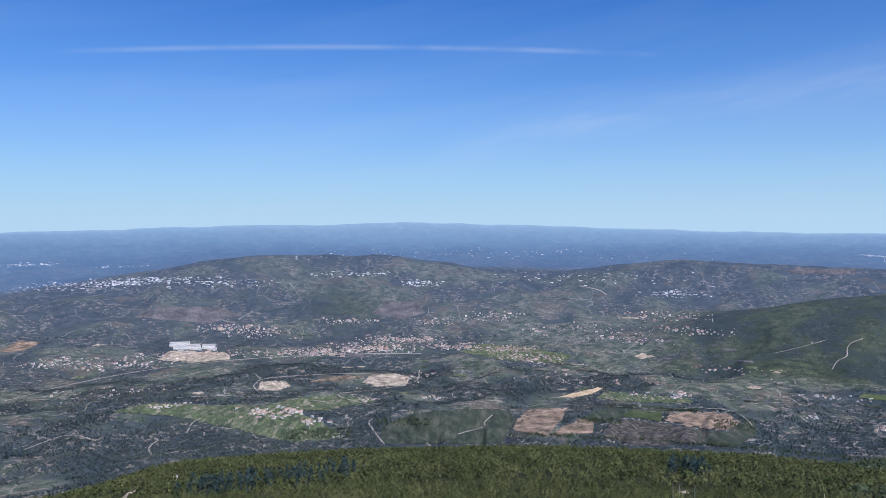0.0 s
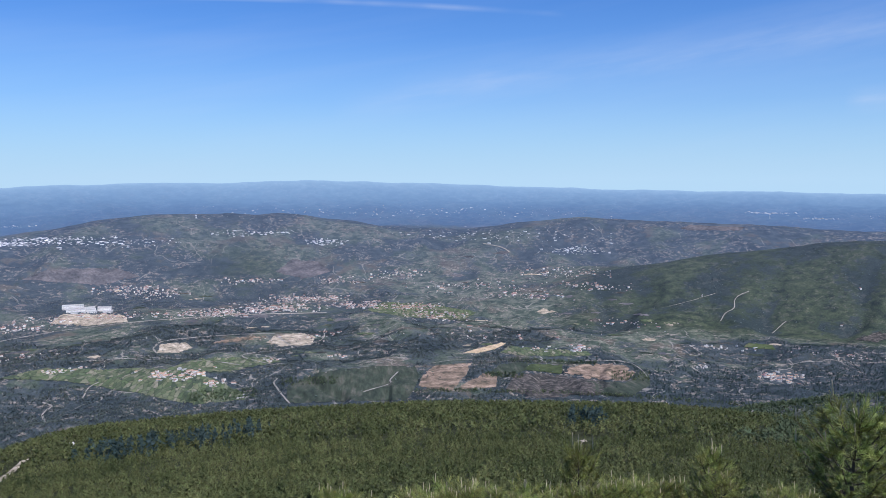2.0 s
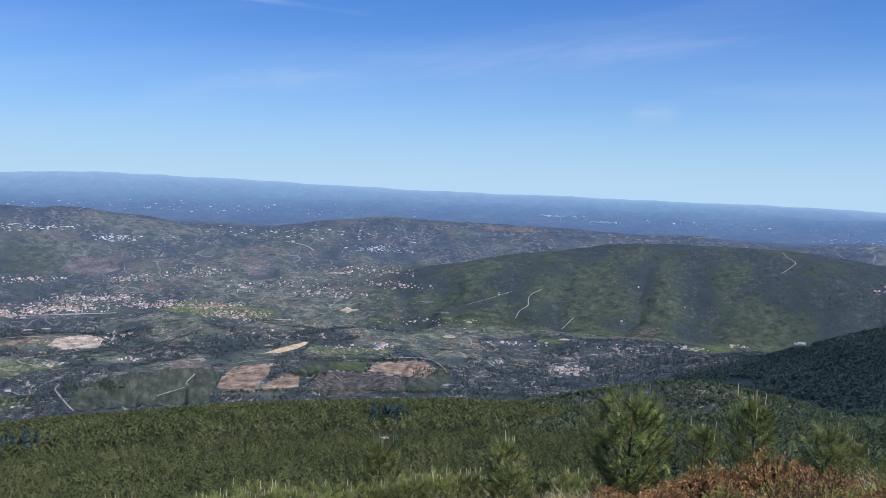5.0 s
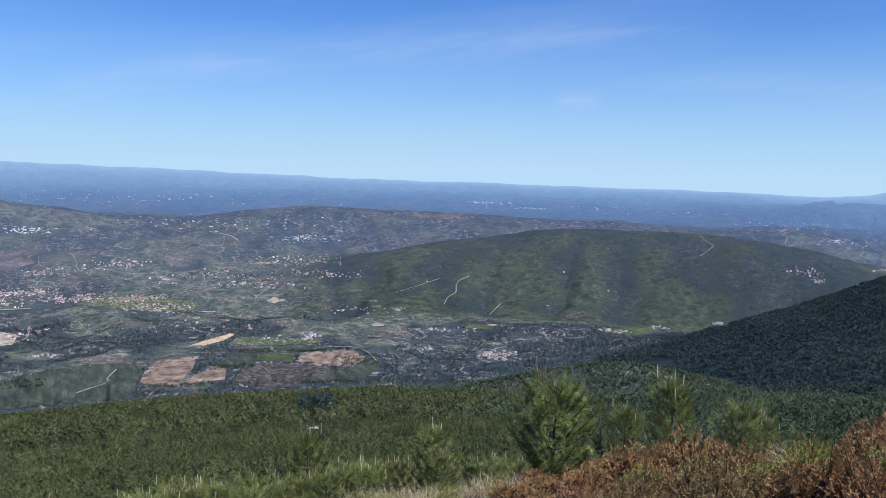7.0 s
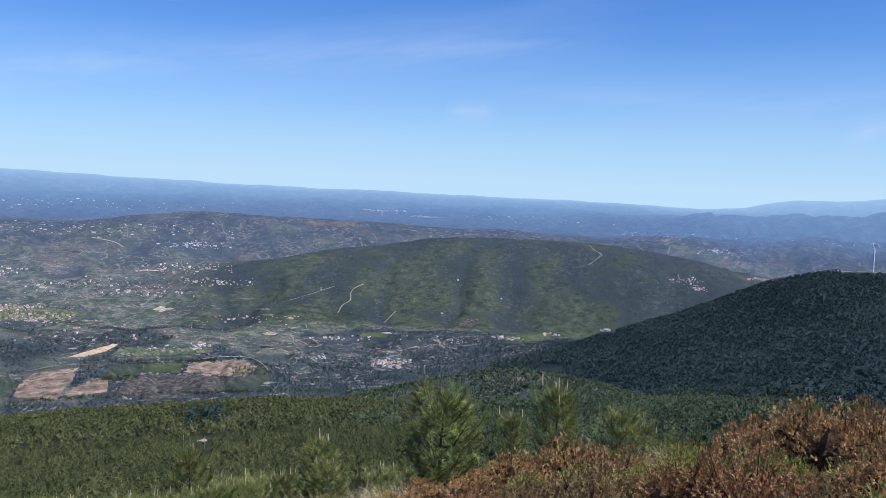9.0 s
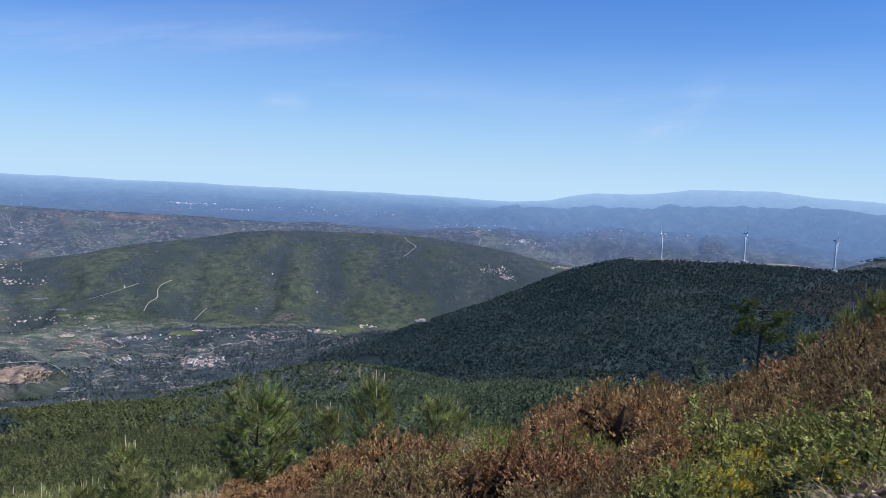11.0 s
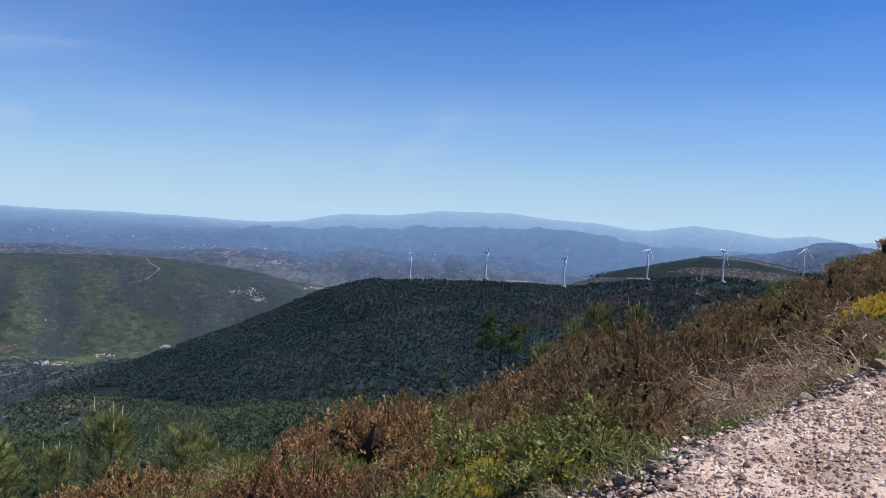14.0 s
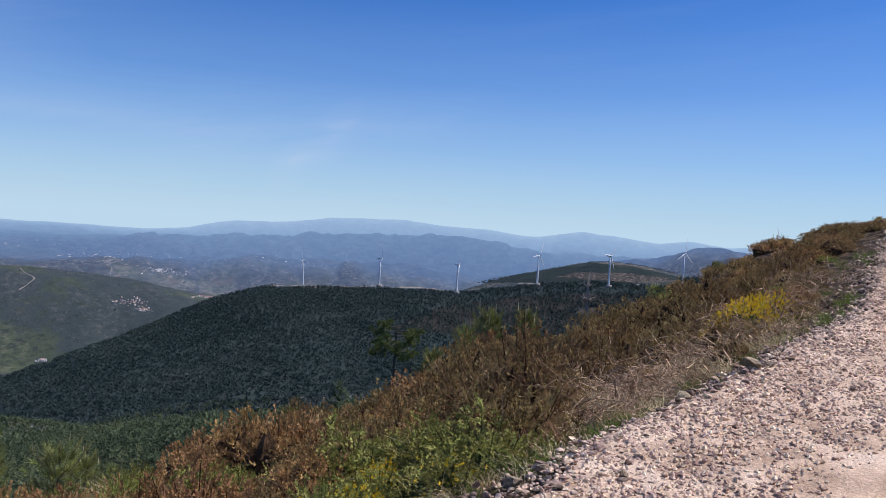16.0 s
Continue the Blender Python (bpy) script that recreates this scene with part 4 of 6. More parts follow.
def not_clearing(az, r, x, y):
    """Where the plantation stands: not on its glade, nor on the forest road."""
    free = ~((np.abs(az - 16.3) < 0.75) & (r > 215) & (r < 310))
    for (x0, y0), (x1, y1) in zip(FOREST_ROAD, FOREST_ROAD[1:]):
        u = np.clip(((x - x0) * (x1 - x0) + (y - y0) * (y1 - y0)) / ((x1 - x0) ** 2 + (y1 - y0) ** 2 + 1e-6), 0, 1)
        free = free & (np.hypot(x - x0 - u * (x1 - x0), y - y0 - u * (y1 - y0)) > 4.0)
    return free


def dark_row():
    """Taller dark conifers in a belt across the plantation."""
    a = np.linspace(-17.58, -6.26, 90)
    e = over_bearing(a, "-17.58:-17.84 -14.93:-17.72 -12.36:-17.69 -9.73:-17.58 -6.26:-17.11", 0.2)
    out = []
    for k in range(90):
        p = spot(float(a[k]), float(e[k]) + rng.normal(0, 0.10), 120.0)
        x, y = p[0] + rng.normal(0, 3.0), p[1] + rng.normal(0, 3.0)
        out.append((x, y, float(ground(x, y))))
    return np.array(out)




near_shapes = [clump_tree(44, 5, s, 0.40, 0.13, 0.04, 0.12) for s in (1, 2, 3, 4)]
mid_shapes = [clump_tree(14 + s % 3, 3, s + 9, 0.38, 0.22, 0.06, 0.17) for s in range(8)]
far_shapes = [clump_tree(5, 3, s + 19, 0.38, 0.34, 0.08, 0.24) for s in range(8)]
ridge_shapes = [clump_tree(3, 3, s + 33, 0.36, 0.44, 0.10, 0.40) for s in range(8)]
pole_shapes = [clump_tree(12, 4, s + 61, 0.24, 0.20, 0.04, 0.22) for s in range(5)]
round_shapes = [clump_tree(2, 4, s + 43, 0.62, 0.60, 0.1, 0.5) for s in range(8)]


def past_heath(az):
    return over_bearing(az, "-60:24 20:24 33:25 47:25 60:26 77:34 86:44 91:60 104:90")


wood("plantation_wood", scatter(3600, -35, 92, 22, 125, lambda x, y, az, r: (az < 40) * (r > past_heath(az)) * 0.42 * (fbm(x / 14, y / 14, 3, 6) > -0.45)), near_shapes, 2.7, PLANTATION,
     "thicket of young green pines below the heath", 0.4)
wood("plantation_wood", scatter(3600, -35, 92, 22, 125, lambda x, y, az, r: (az >= 40) * (r > past_heath(az)) * ~((np.abs(az - 66.5) < 2.4) & (r < 58)) * 0.5 * (fbm(x / 14, y / 14, 3, 6) > -0.45)), near_shapes, 2.4, KNOLL_WOOD,
     "thicket of young dark green pines below the heather", 0.4)
wood("plantation_wood", scatter(15000, -35, 95, 105, 300, lambda x, y, az, r: (az < 37 + 5 * fbm(x / 50, y / 50, 2, 8)) * (r < brow(az) + 60) * not_clearing(az, r, x, y) * (0.8 + 0.4 * fbm(x / 30, y / 30, 3, 6))), mid_shapes, 2.8, PLANTATION,
     "plantation of young green pines on the slope", 0.4)
wood("plantation_wood", scatter(15000, -35, 95, 105, 300, lambda x, y, az, r: (az >= 37 + 5 * fbm(x / 50, y / 50, 2, 8)) * (r < brow(az) + 60)), mid_shapes, 2.9, KNOLL_WOOD,
     "plantation of dark green pines on the steep slope", 0.4)
wood("plantation_wood", scatter(40000, -36, 58, 300, 760, lambda x, y, az, r: (az < 27 + 7 * fbm(x / 90, y / 90, 3, 8)) * (r < brow(az) + 70) * not_clearing(az, r, x, y) * (0.66 + 0.4 * fbm(x / 60, y / 60, 3, 6))), far_shapes, 3.2, PLANTATION,
     "dense plantation of green pines to the brow of the slope", 0.4)
wood("plantation_wood", scatter(40000, -36, 58, 300, 760, lambda x, y, az, r: (az >= 27 + 7 * fbm(x / 90, y / 90, 3, 8)) * (r < brow(az) + 70) * 0.8), far_shapes, 3.4, KNOLL_WOOD,
     "dense dark pine wood towards the ravine", 0.4)
wood("tall_pine_group", np.concatenate([dark_row(), scatter(30, 15.4, 18.0, 345, 385, lambda x, y, az, r: 0.9), scatter(34, -8, 6, 640, 690, lambda x, y, az, r: 0.4)]), pole_shapes, 6.5, DARK_WOOD,
     "group of taller dark pines standing out of the plantation", 0.3)
wood("knoll_wood", scatter(22000, 16, 58, 620, 1330, lambda x, y, az, r: 0.95 * (r > brow(az) + 60)), ridge_shapes, 4.6, KNOLL_WOOD, "dark green pine wood over a knoll and ravine", 0.4)
wood("knoll_wood", scatter(9000, 48, 96, 150, 460, lambda x, y, az, r: 0.8 * (r > brow(az) + 40)), far_shapes, 4.0, KNOLL_WOOD, "dark pine wood falling into the ravine", 0.4)
wood("ridge_wood", scatter(84000, 36, 100, 1280, 2330, lambda x, y, az, r: (0.8 + 0.5 * fbm(x / 90, y / 90, 3, 12)) * (1 - 0.3 * ((az > 68) & (az < 90) & (r > 1600) & (r < 2200))) * (r < over_bearing(az, "36:1960 40:1960 46:2050 52:2190 57:2290 104:2290")) * ~((r > 2225) & (az > 58) & (az < 72))), ridge_shapes, 6.0, DARK_WOOD,
     "dark pine forest over the flank of the turbine ridge", 0.4)
wood("ridge_wood", scatter(2600, 56, 90, 2330, 2480, lambda x, y, az, r: 0.8), ridge_shapes, 8.0, DARK_WOOD, "dark pines along the crest of the ridge")
wood("knoll_wood", scatter(11000, 69, 92, 2850, 3240, lambda x, y, az, r: 0.8 * (fbm(x / 150, y / 150, 2, 2) > -0.2)), ridge_shapes, 2.8, DARK_WOOD, "dark wooded knoll behind the ridge")


def valley_keep(x, y, az, r):
    wooded, grassy = cover(x, y)
    return np.clip((wooded - 0.47) * 6, 0.02, 0.9) * (1 - 0.85 * grassy) * ~((az > 36) & (r < 1930))


wood("valley_wood", scatter(34000, 16, 56, 1380, 2500, valley_keep), ridge_shapes, 3.4, DARK_WOOD, "dark green woods of the valley floor below the ridge", 0.4)
wood("valley_wood", scatter(52000, -32, 16, 1380, 2560, valley_keep), round_shapes, 3.0, MIXED_WOOD, "mixed dark woods and scattered trees of the valley", 0.4)
wood("valley_wood", scatter(36000, -32, 56, 2560, 3250, valley_keep), round_shapes, 2.8, HAZED_TREES, "mixed woods and hedges of the far valley, haze in their colour", 0.4)

BELTS = ((10.85, -13.48, 1.35, 0.18, 160), (14.16, -12.48, 3.12, 0.12, 220), (15.84, -14.57, 11.45, 0.10, 420), (-8.52, -14.42, 2.29, 0.35, 320), (19.49, -13.26, 1.27, 0.30, 160), (-2.71, -13.79, 1.96, 0.25, 180))          # bearing, angle, half width, half depth, trees
wood("tree_belt", np.array([spot(a + w2 * rng.uniform(-1, 1), e + d2 * rng.uniform(-1, 1)) for a, e, w2, d2, n in BELTS for _ in range(n)]), ridge_shapes, 4.5, KNOLL_WOOD,
     "belts of dark trees between the fields of the valley", 0.35, True)

# ---------------------------------------------------------------- houses


def house_meshes(w, d, h, rise):
    v = np.array([(-w, -d, -3), (w, -d, -3), (w, d, -3), (-w, d, -3), (-w, -d, h), (w, -d, h), (w, d, h), (-w, d, h), (-w, 0, h + rise), (w, 0, h + rise)], float)
    wall = [(0, 1, 5), (0, 5, 4), (2, 3, 7), (2, 7, 6), (1, 2, 6), (1, 6, 5), (3, 0, 4), (3, 4, 7), (5, 6, 9), (7, 4, 8)]
    o, t = 0.5, 0.35
    r = []
    for lift in (0, t):
        r += [(-w - o, -d - o, h - o * rise / d + lift), (w + o, -d - o, h - o * rise / d + lift), (w + o, 0, h + rise + lift), (-w - o, 0, h + rise + lift), (-w - o, d + o, h - o * rise / d + lift), (w + o, d + o, h - o * rise / d + lift)]
    q = [(0, 1, 2, 3), (3, 2, 5, 4), (6, 9, 8, 7), (9, 10, 11, 8), (0, 6, 7, 1), (4, 5, 11, 10), (0, 3, 9, 6), (3, 4, 10, 9), (1, 7, 8, 2), (2, 8, 11, 5)]
    tri = [t3 for a, b, c, e in q for t3 in ((a, b, c), (a, c, e))]
    return (v, np.array(wall)), (np.array(r, float), np.array(tri))


HOUSE_KINDS = [house_meshes(5.5, 4.2, 5.2, 1.7), house_meshes(7.5, 4.6, 3.4, 1.8), house_meshes(5, 5, 6.4, 1.6), house_meshes(10, 5.5, 4.5, 1.6)]
HOUSE_DATA = []
for n, (wall, roof) in enumerate(HOUSE_KINDS):
    for tone, m in (("clay", ROOF_TILE), ("pale", ROOF_PALE)):
        HOUSE_DATA.append((mesh_of("house_wall", *wall, PLASTER), mesh_of("house_roof", *roof, m), tone))


def cluster(az, el, wide, deep, count):
    """Houses spread about a bearing and angle."""
    out = []
    for _ in range(count):
        a, e = az + np.clip(rng.normal(0, wide / 2), -wide, wide), el + np.clip(rng.normal(0, deep / 2), -deep, deep)
        out.append(spot(a, e))
    return out


def settle(places, label, group, clay=0.5, size=1.0):
    for p in places:
        wall, roof, tone = HOUSE_DATA[2 * int(rng.integers(0, 4)) + (0 if rng.random() < clay else 1)]
        root = new("house")
        part("wall", wall, root)
        part("roof", roof, root, "faded clay tile roof" if tone == "clay" else "pale roof")
        root.matrix_basis = pose(*p, 0, 0, float(rng.random() * 360)) @ Matrix.Scale(size * float(0.30 + 0.28 * rng.random()), 4)
        tagged(root, label, "house", group)


settle(cluster(29, -12.65, 1.3, 0.33, 42), "small plastered house with a faded clay roof in a hillside village", "houses of the hillside village", 0.85, 1.2)
settle(cluster(23.9, -12.25, 0.5, 0.15, 8), "white house by the woods in the valley", "white houses in the valley", 0.4, 1.0)
settle(cluster(-11.6, -12.9, 2.6, 0.4, 60), "plastered house with a clay roof among green fields", "houses of the valley village", 0.7, 1.3)
settle(cluster(-18.6, -12.05, 1.6, 0.16, 22), "plastered house with a clay roof along a lane", "houses along the lane", 0.6)
settle(cluster(-9.0, -13.6, 1.2, 0.25, 18), "plastered house with a clay roof below the village", "houses of the valley village", 0.7, 1.3)
settle(cluster(-7.2, -14.5, 0.8, 0.2, 10), "grey roofed shed by the stream", "sheds by the stream", 0.1, 0.8)
settle(cluster(-5.4, -12.3, 0.7, 0.15, 12), "plastered house with a clay roof by the bend of the lane", "houses by the bend", 0.6)
settle(cluster(-0.9, -12.15, 0.8, 0.1, 8), "house with a bright clay roof at the wood's edge", "houses at the wood's edge", 1.0)
settle(cluster(13.2, -11.65, 1.2, 0.2, 14), "house among green plots beyond the cleared hillock", "houses of the hamlet", 0.5)
settle(cluster(16, -11.55, 0.7, 0.2, 16), "house with a clay roof in a green hamlet", "houses of the hamlet", 0.8, 1.3)
settle(cluster(25.2, -11.0, 2.2, 0.14, 16), "white house along the valley road", "white houses in the valley", 0.4, 1.0)
settle(cluster(37.2, -10.6, 1.2, 0.12, 20), "white house in a hamlet below the hill", "houses below the hill", 0.45, 1.15)
settle(cluster(40, -10.15, 0.9, 0.12, 10), "white house in a hamlet below the hill", "houses below the hill", 0.45, 1.15)
settle(cluster(43.7, -9.65, 0.5, 0.15, 10), "white house in a hamlet by the ridge foot", "houses below the hill", 0.45, 1.15)

# the town and far hamlets, too many and too far to pick apart
far_roofs, far_walls = Pile(), Pile()
town = []
for az, el, wide, deep, count in ((-16, -8.9, 5, 0.25, 90), (-9, -9.0, 3, 0.3, 120), (-5, -8.8, 3, 0.4, 150), (-3, -8.2, 3, 0.3, 110), (1, -8.7, 2.5, 0.25, 90), (4.5, -8.9, 2, 0.3, 90), (6, -9.5, 2.2, 0.3, 80),
                                  (-21, -9.3, 3, 0.3, 60), (-25, -8.9, 3, 0.3, 50), (-14.5, -7.2, 2, 0.35, 60), (-12.5, -7.6, 2, 0.3, 50), (0, -7.0, 2, 0.25, 30), (3.6, -6.6, 2, 0.3, 40), (-6.5, -6.9, 2, 0.2, 30),
                                  (9, -7.4, 5, 0.5, 50), (15, -6.4, 3, 0.4, 60), (16.4, -7.3, 3, 0.3, 40), (12.6, -8, 3, 0.3, 40), (19.5, -9.8, 3, 0.5, 20), (-3, -10.8, 3, 0.4, 24), (-22, -11, 4, 0.4, 30), (10, -10.6, 8, 0.6, 26), (32, -10.9, 4, 0.2, 14),
                                  (33, -7.5, 9, 1.6, 3), (48.6, -5.9, 1.2, 0.3, 26), (49.6, -6.4, 0.5, 0.15, 14), (53.5, -5.5, 0.9, 0.06, 20)):
    town += cluster(az, el, wide, deep, int(count * 1.7))
for p in town:
    (wv, wf), (rv, rf) = HOUSE_KINDS[int(rng.integers(0, 4))]
    q, a, s = p[None], np.array([rng.random() * 6.28]), np.array([0.25 + 0.55 * rng.random() ** 3])
    far_walls.add(*joined(wv, wf, q, a, s))
    far_roofs.add(*joined(rv, rf, q, a, s))
town_root = tagged(new("town"), "scattered plastered houses of a valley town", "town", kind="stuff")
part("wall", far_walls.mesh("town_wall", PLASTER), town_root)
part("roof", far_roofs.mesh("town_roof", ROOF_TILE), town_root, "faded clay roofs")

# buildings of the far plain, pale specks over the distance
specks = Pile()
for az, el, wide, deep, count in ((-22, -4.05, 5, 0.22, 200), (-25, -4.3, 4, 0.2, 90), (-19, -3.85, 4, 0.2, 120), (-15, -4.2, 4, 0.35, 60), (-26.5, -2.75, 1.6, 0.14, 60), (-21, -3.0, 2, 0.1, 30), (-1.4, -4.35, 1.4, 0.3, 70), (-6, -3.7, 3, 0.25, 50),
                                  (4, -2.3, 14, 0.5, 160), (10, -3.9, 8, 0.7, 90), (15.5, -4.9, 2.4, 0.35, 70), (28, -2.2, 1.6, 0.08, 60), (31, -2.5, 1, 0.08, 40), (37, -2.4, 9, 0.4, 60), (47, -3.0, 4, 0.3, 50), (50.5, -3.9, 1.6, 0.25, 60), (56, -2.9, 8, 0.5, 50)):
    for p in cluster(az, el, wide, deep * 0.8, int(count * 1.5)):
        s = np.array([0.13 + 0.36 * rng.random() ** 3]) * (1.0 if np.hypot(p[0], p[1]) < 3900 else 0.75)
        wv, wf = HOUSE_KINDS[3][0]
        specks.add(*joined(wv, wf, p[None], np.array([rng.random() * 6.28]), s * 1.7, s * 0.8))
        rv, rf = HOUSE_KINDS[3][1]
        specks.add(*joined(rv, rf, p[None], np.array([rng.random() * 6.28]), s * 1.4, s * 0.8))
tagged(new("far_town", specks.mesh("far_town", FAR_PALE)), "pale buildings of distant towns on the plain", "town", kind="stuff")

# the works with its long pale sheds


def works():
    root = new("factory")
    at = spot(-16.6, -8.45)
    root.location = at
    for k, (x, y, w2, d2, h) in enumerate(((-60, 42, 34, 13, 8), (-40, 14, 52, 10, 7), (-30, -12, 46, 10, 6), (42, 30, 22, 22, 8), (55, -12, 16, 18, 6), (-20, -36, 40, 8, 5))):
        base = float(ground(at[0] + x, at[1] + y)) - at[2]
        (wv, wf), (rv, rf) = house_meshes(w2, d2, h, 3.0)
        shift = np.array([x, y, max(base, -6)])
        part("hall", mesh_of("hall", wv * (1, 1, 1) + shift, wf, PLASTER), root)
        part("roof", mesh_of("hall_roof", rv + shift, rf, ROOF_PALE), root, "pale sheet metal roof")
    root.rotation_euler[2] = radians(12)
    tagged(root, "large pale works with long flat sheds beside the town", "factory")


works()


def hut(az, el):
    """A small pale shed among the young pines."""
    at = spot(az, el, 120.0)
    (wv, wf), (rv, rf) = house_meshes(1.2, 0.9, 2.2, 0.35)
    root = new("shed")
    part("wall", mesh_of("shed_wall", wv, wf, PLASTER), root)
    part("roof", mesh_of("shed_roof", rv, rf, ROOF_PALE), root, "pale sheet roof")
    root.matrix_basis = pose(*at, 0, 0, 25)
    tagged(root, "small pale shed standing among young pines", "shed")


hut(-18.12, -16.85)

# ---------------------------------------------------------------- wind turbines


def lathe(rings, sides=16):
    bm = bmesh.new()
    loops = [[bm.verts.new((r * math.cos(2 * math.pi * i / sides), r * math.sin(2 * math.pi * i / sides), z)) for i in range(sides)] for r, z in rings]
    for a, b in zip(loops, loops[1:]):
        for i in range(sides):
            bm.faces.new((a[i], a[(i + 1) % sides], b[(i + 1) % sides], b[i])).smooth = True
    bm.faces.new(loops[0][::-1])
    bm.faces.new(loops[-1])
    return bm


def blade_mesh():
    """A twisted, tapering blade along +z from the hub."""
    bm = bmesh.new()
    rings = []
    for k in range(15):
        t = k / 14
        z = 1.2 + 34.0 * t
        chord = 1.3 + 2.6 * min(t / 0.2, 1) if t < 0.2 else 3.9 * (1 - t) ** 0.85 + 0.35
        thick = 1.2 * (1 - t) ** 1.5 + 0.12
        twist = radians(22 * (1 - t) ** 2)
        ring = []
        for i in range(10):
            a = 2 * math.pi * i / 10
            u, q = chord * (0.5 * math.cos(a) + 0.18), thick * 0.5 * math.sin(a)
            ring.append(bm.verts.new((u * math.cos(twist) - q * math.sin(twist), u * math.sin(twist) + q * math.cos(twist), z)))
        rings.append(ring)
    for a, b in zip(rings, rings[1:]):
        for i in range(10):
            bm.faces.new((a[i], a[(i + 1) % 10], b[(i + 1) % 10], b[i])).smooth = True
    bm.faces.new(rings[0][::-1])
    bm.faces.new(rings[-1])
    return bm


def turbine_meshes():
    tower = bpy.data.meshes.new("tower")
    bm = lathe([(2.6, -4), (2.5, 0), (2.2, 22), (1.9, 45), (1.55, 67)], 20)
    bm.to_mesh(tower)
    foot = bpy.data.meshes.new("foundation")
    bm = lathe([(7.5, -6), (7.2, 0.3), (3.2, 0.9)], 20)
    bm.to_mesh(foot)
    nacelle = bpy.data.meshes.new("nacelle")
    bm = bmesh.new()
    bmesh.ops.create_cube(bm, size=1.0, matrix=Matrix.LocRotScale((0, 2.6, 68.9), None, (3.4, 10.5, 3.6)))
    bmesh.ops.bevel(bm, geom=bm.edges[:], offset=0.8, segments=3, affect="EDGES")
    bm.to_mesh(nacelle)
    hub = bpy.data.meshes.new("hub")
    bm = lathe([(1.5, -1.2), (1.8, 0), (1.6, 1.0), (1.0, 2.0), (0.2, 2.5)], 14)
    bmesh.ops.rotate(bm, verts=bm.verts, matrix=Matrix.Rotation(radians(90), 3, "X"))
    bmesh.ops.translate(bm, verts=bm.verts, vec=(0, -3.6, 69))
    bm.to_mesh(hub)
    blade = bpy.data.meshes.new("blade")
    blade_mesh().to_mesh(blade)
    for me in (tower, nacelle, hub, blade):
        me.materials.append(TURBINE_WHITE)
    foot.materials.append(PALE_ROAD)
    return tower, foot, nacelle, hub, blade


TOWER, FOOT, NACELLE, HUB, BLADE = turbine_meshes()


def turbine(az, far, hub_angle, face, spin):
    """face: the bearing the rotor looks to; spin: the first blade's turn from upright."""
    a = radians(az)
    x, y = far * math.sin(a), far * math.cos(a)
    root = new("wind_turbine")
    part("tower", TOWER, root)
    part("foundation", FOOT, root, "pale concrete foundation")
    part("nacelle", NACELLE, root)
    hub = part("hub", HUB, root)
    for k in range(3):
        part("blade", BLADE, hub).matrix_basis = Matrix.Translation((0, -3.9, 69)) @ Matrix.Rotation(radians(spin + 120 * k), 4, "Y")
    root.matrix_basis = pose(x, y, EYE + far * math.tan(radians(hub_angle)) - 69.0, 0, 0, 180 - face)
    tagged(root, "white three-bladed wind turbine at rest on a wooded ridge", "wind turbine", "turbines along the ridge")


turbine(59.75, 2235, -2.80, 330, 95)
turbine(64.95, 2205, -2.42, 150, 88)
turbine(70.3, 2120, -2.54, 165, 80)
turbine(75.8, 2060, -1.60, 200, 22)
turbine(80.6, 2010, -1.37, 210, 38)
turbine(85.4, 1990, -0.92, 210, 6)
turbine(91.1, 1990, 0.16, 215, -18)

# ---------------------------------------------------------------- the lookout: track, heath and plants close by
HEATHER = surface("rusty_heather", [(0.215, 0.120, 0.050), (0.42, 0.245, 0.104), (0.62, 0.395, 0.200)], 3.5, 0.85, fine=18.0, vary=0.35, island=0.5, leaf=0.35)
HEATHER_DULL = surface("dull_heather", [(0.150, 0.100, 0.045), (0.285, 0.195, 0.086), (0.44, 0.31, 0.152)], 3.5, 0.85, fine=18.0, vary=0.35, island=0.5, leaf=0.35)
GORSE_GREEN = surface("green_shrub_leaf", [(0.165, 0.175, 0.046), (0.295, 0.290, 0.078), (0.44, 0.41, 0.135)], 3.0, 0.7, fine=30.0, vary=0.5, island=0.8, leaf=0.3)
GORSE_FLOWER = surface("gorse_flower", [(0.68, 0.44, 0.02), (0.84, 0.62, 0.05)], 12.0, 0.7, leaf=0.3)
DRY = surface("dry_grass", [(0.36, 0.27, 0.135), (0.57, 0.455, 0.26), (0.72, 0.61, 0.40)], 4.0, 0.8, fine=40.0, vary=0.4, island=0.5, leaf=0.3)
FRESH = surface("fresh_grass", [(0.12, 0.16, 0.035), (0.21, 0.25, 0.065)], 6.0, 0.7, vary=0.4, island=0.5, leaf=0.3)
# dark colours for shrub cores: the shade between sprigs, put into the colour
HEATHER_CORE = surface("heather_shade_core", [(0.045, 0.027, 0.015), (0.095, 0.055, 0.028), (0.16, 0.095, 0.048)], 14.0, 0.95, fine=90.0, bump=1.0, bump_scale=45.0)
GORSE_CORE = surface("gorse_shade_core", [(0.045, 0.052, 0.018), (0.11, 0.12, 0.036)], 14.0, 0.95, fine=90.0, bump=1.0, bump_scale=45.0)
DEADWOOD = surface("weathered_sticks", [(0.29, 0.19, 0.105), (0.52, 0.37, 0.22), (0.74, 0.57, 0.37)], 8.0, 0.9, vary=0.4, island=0.6)
DEAD_TREE = surface("silvery_dead_wood", [(0.24, 0.205, 0.17), (0.43, 0.385, 0.33)], 6.0, 0.9)
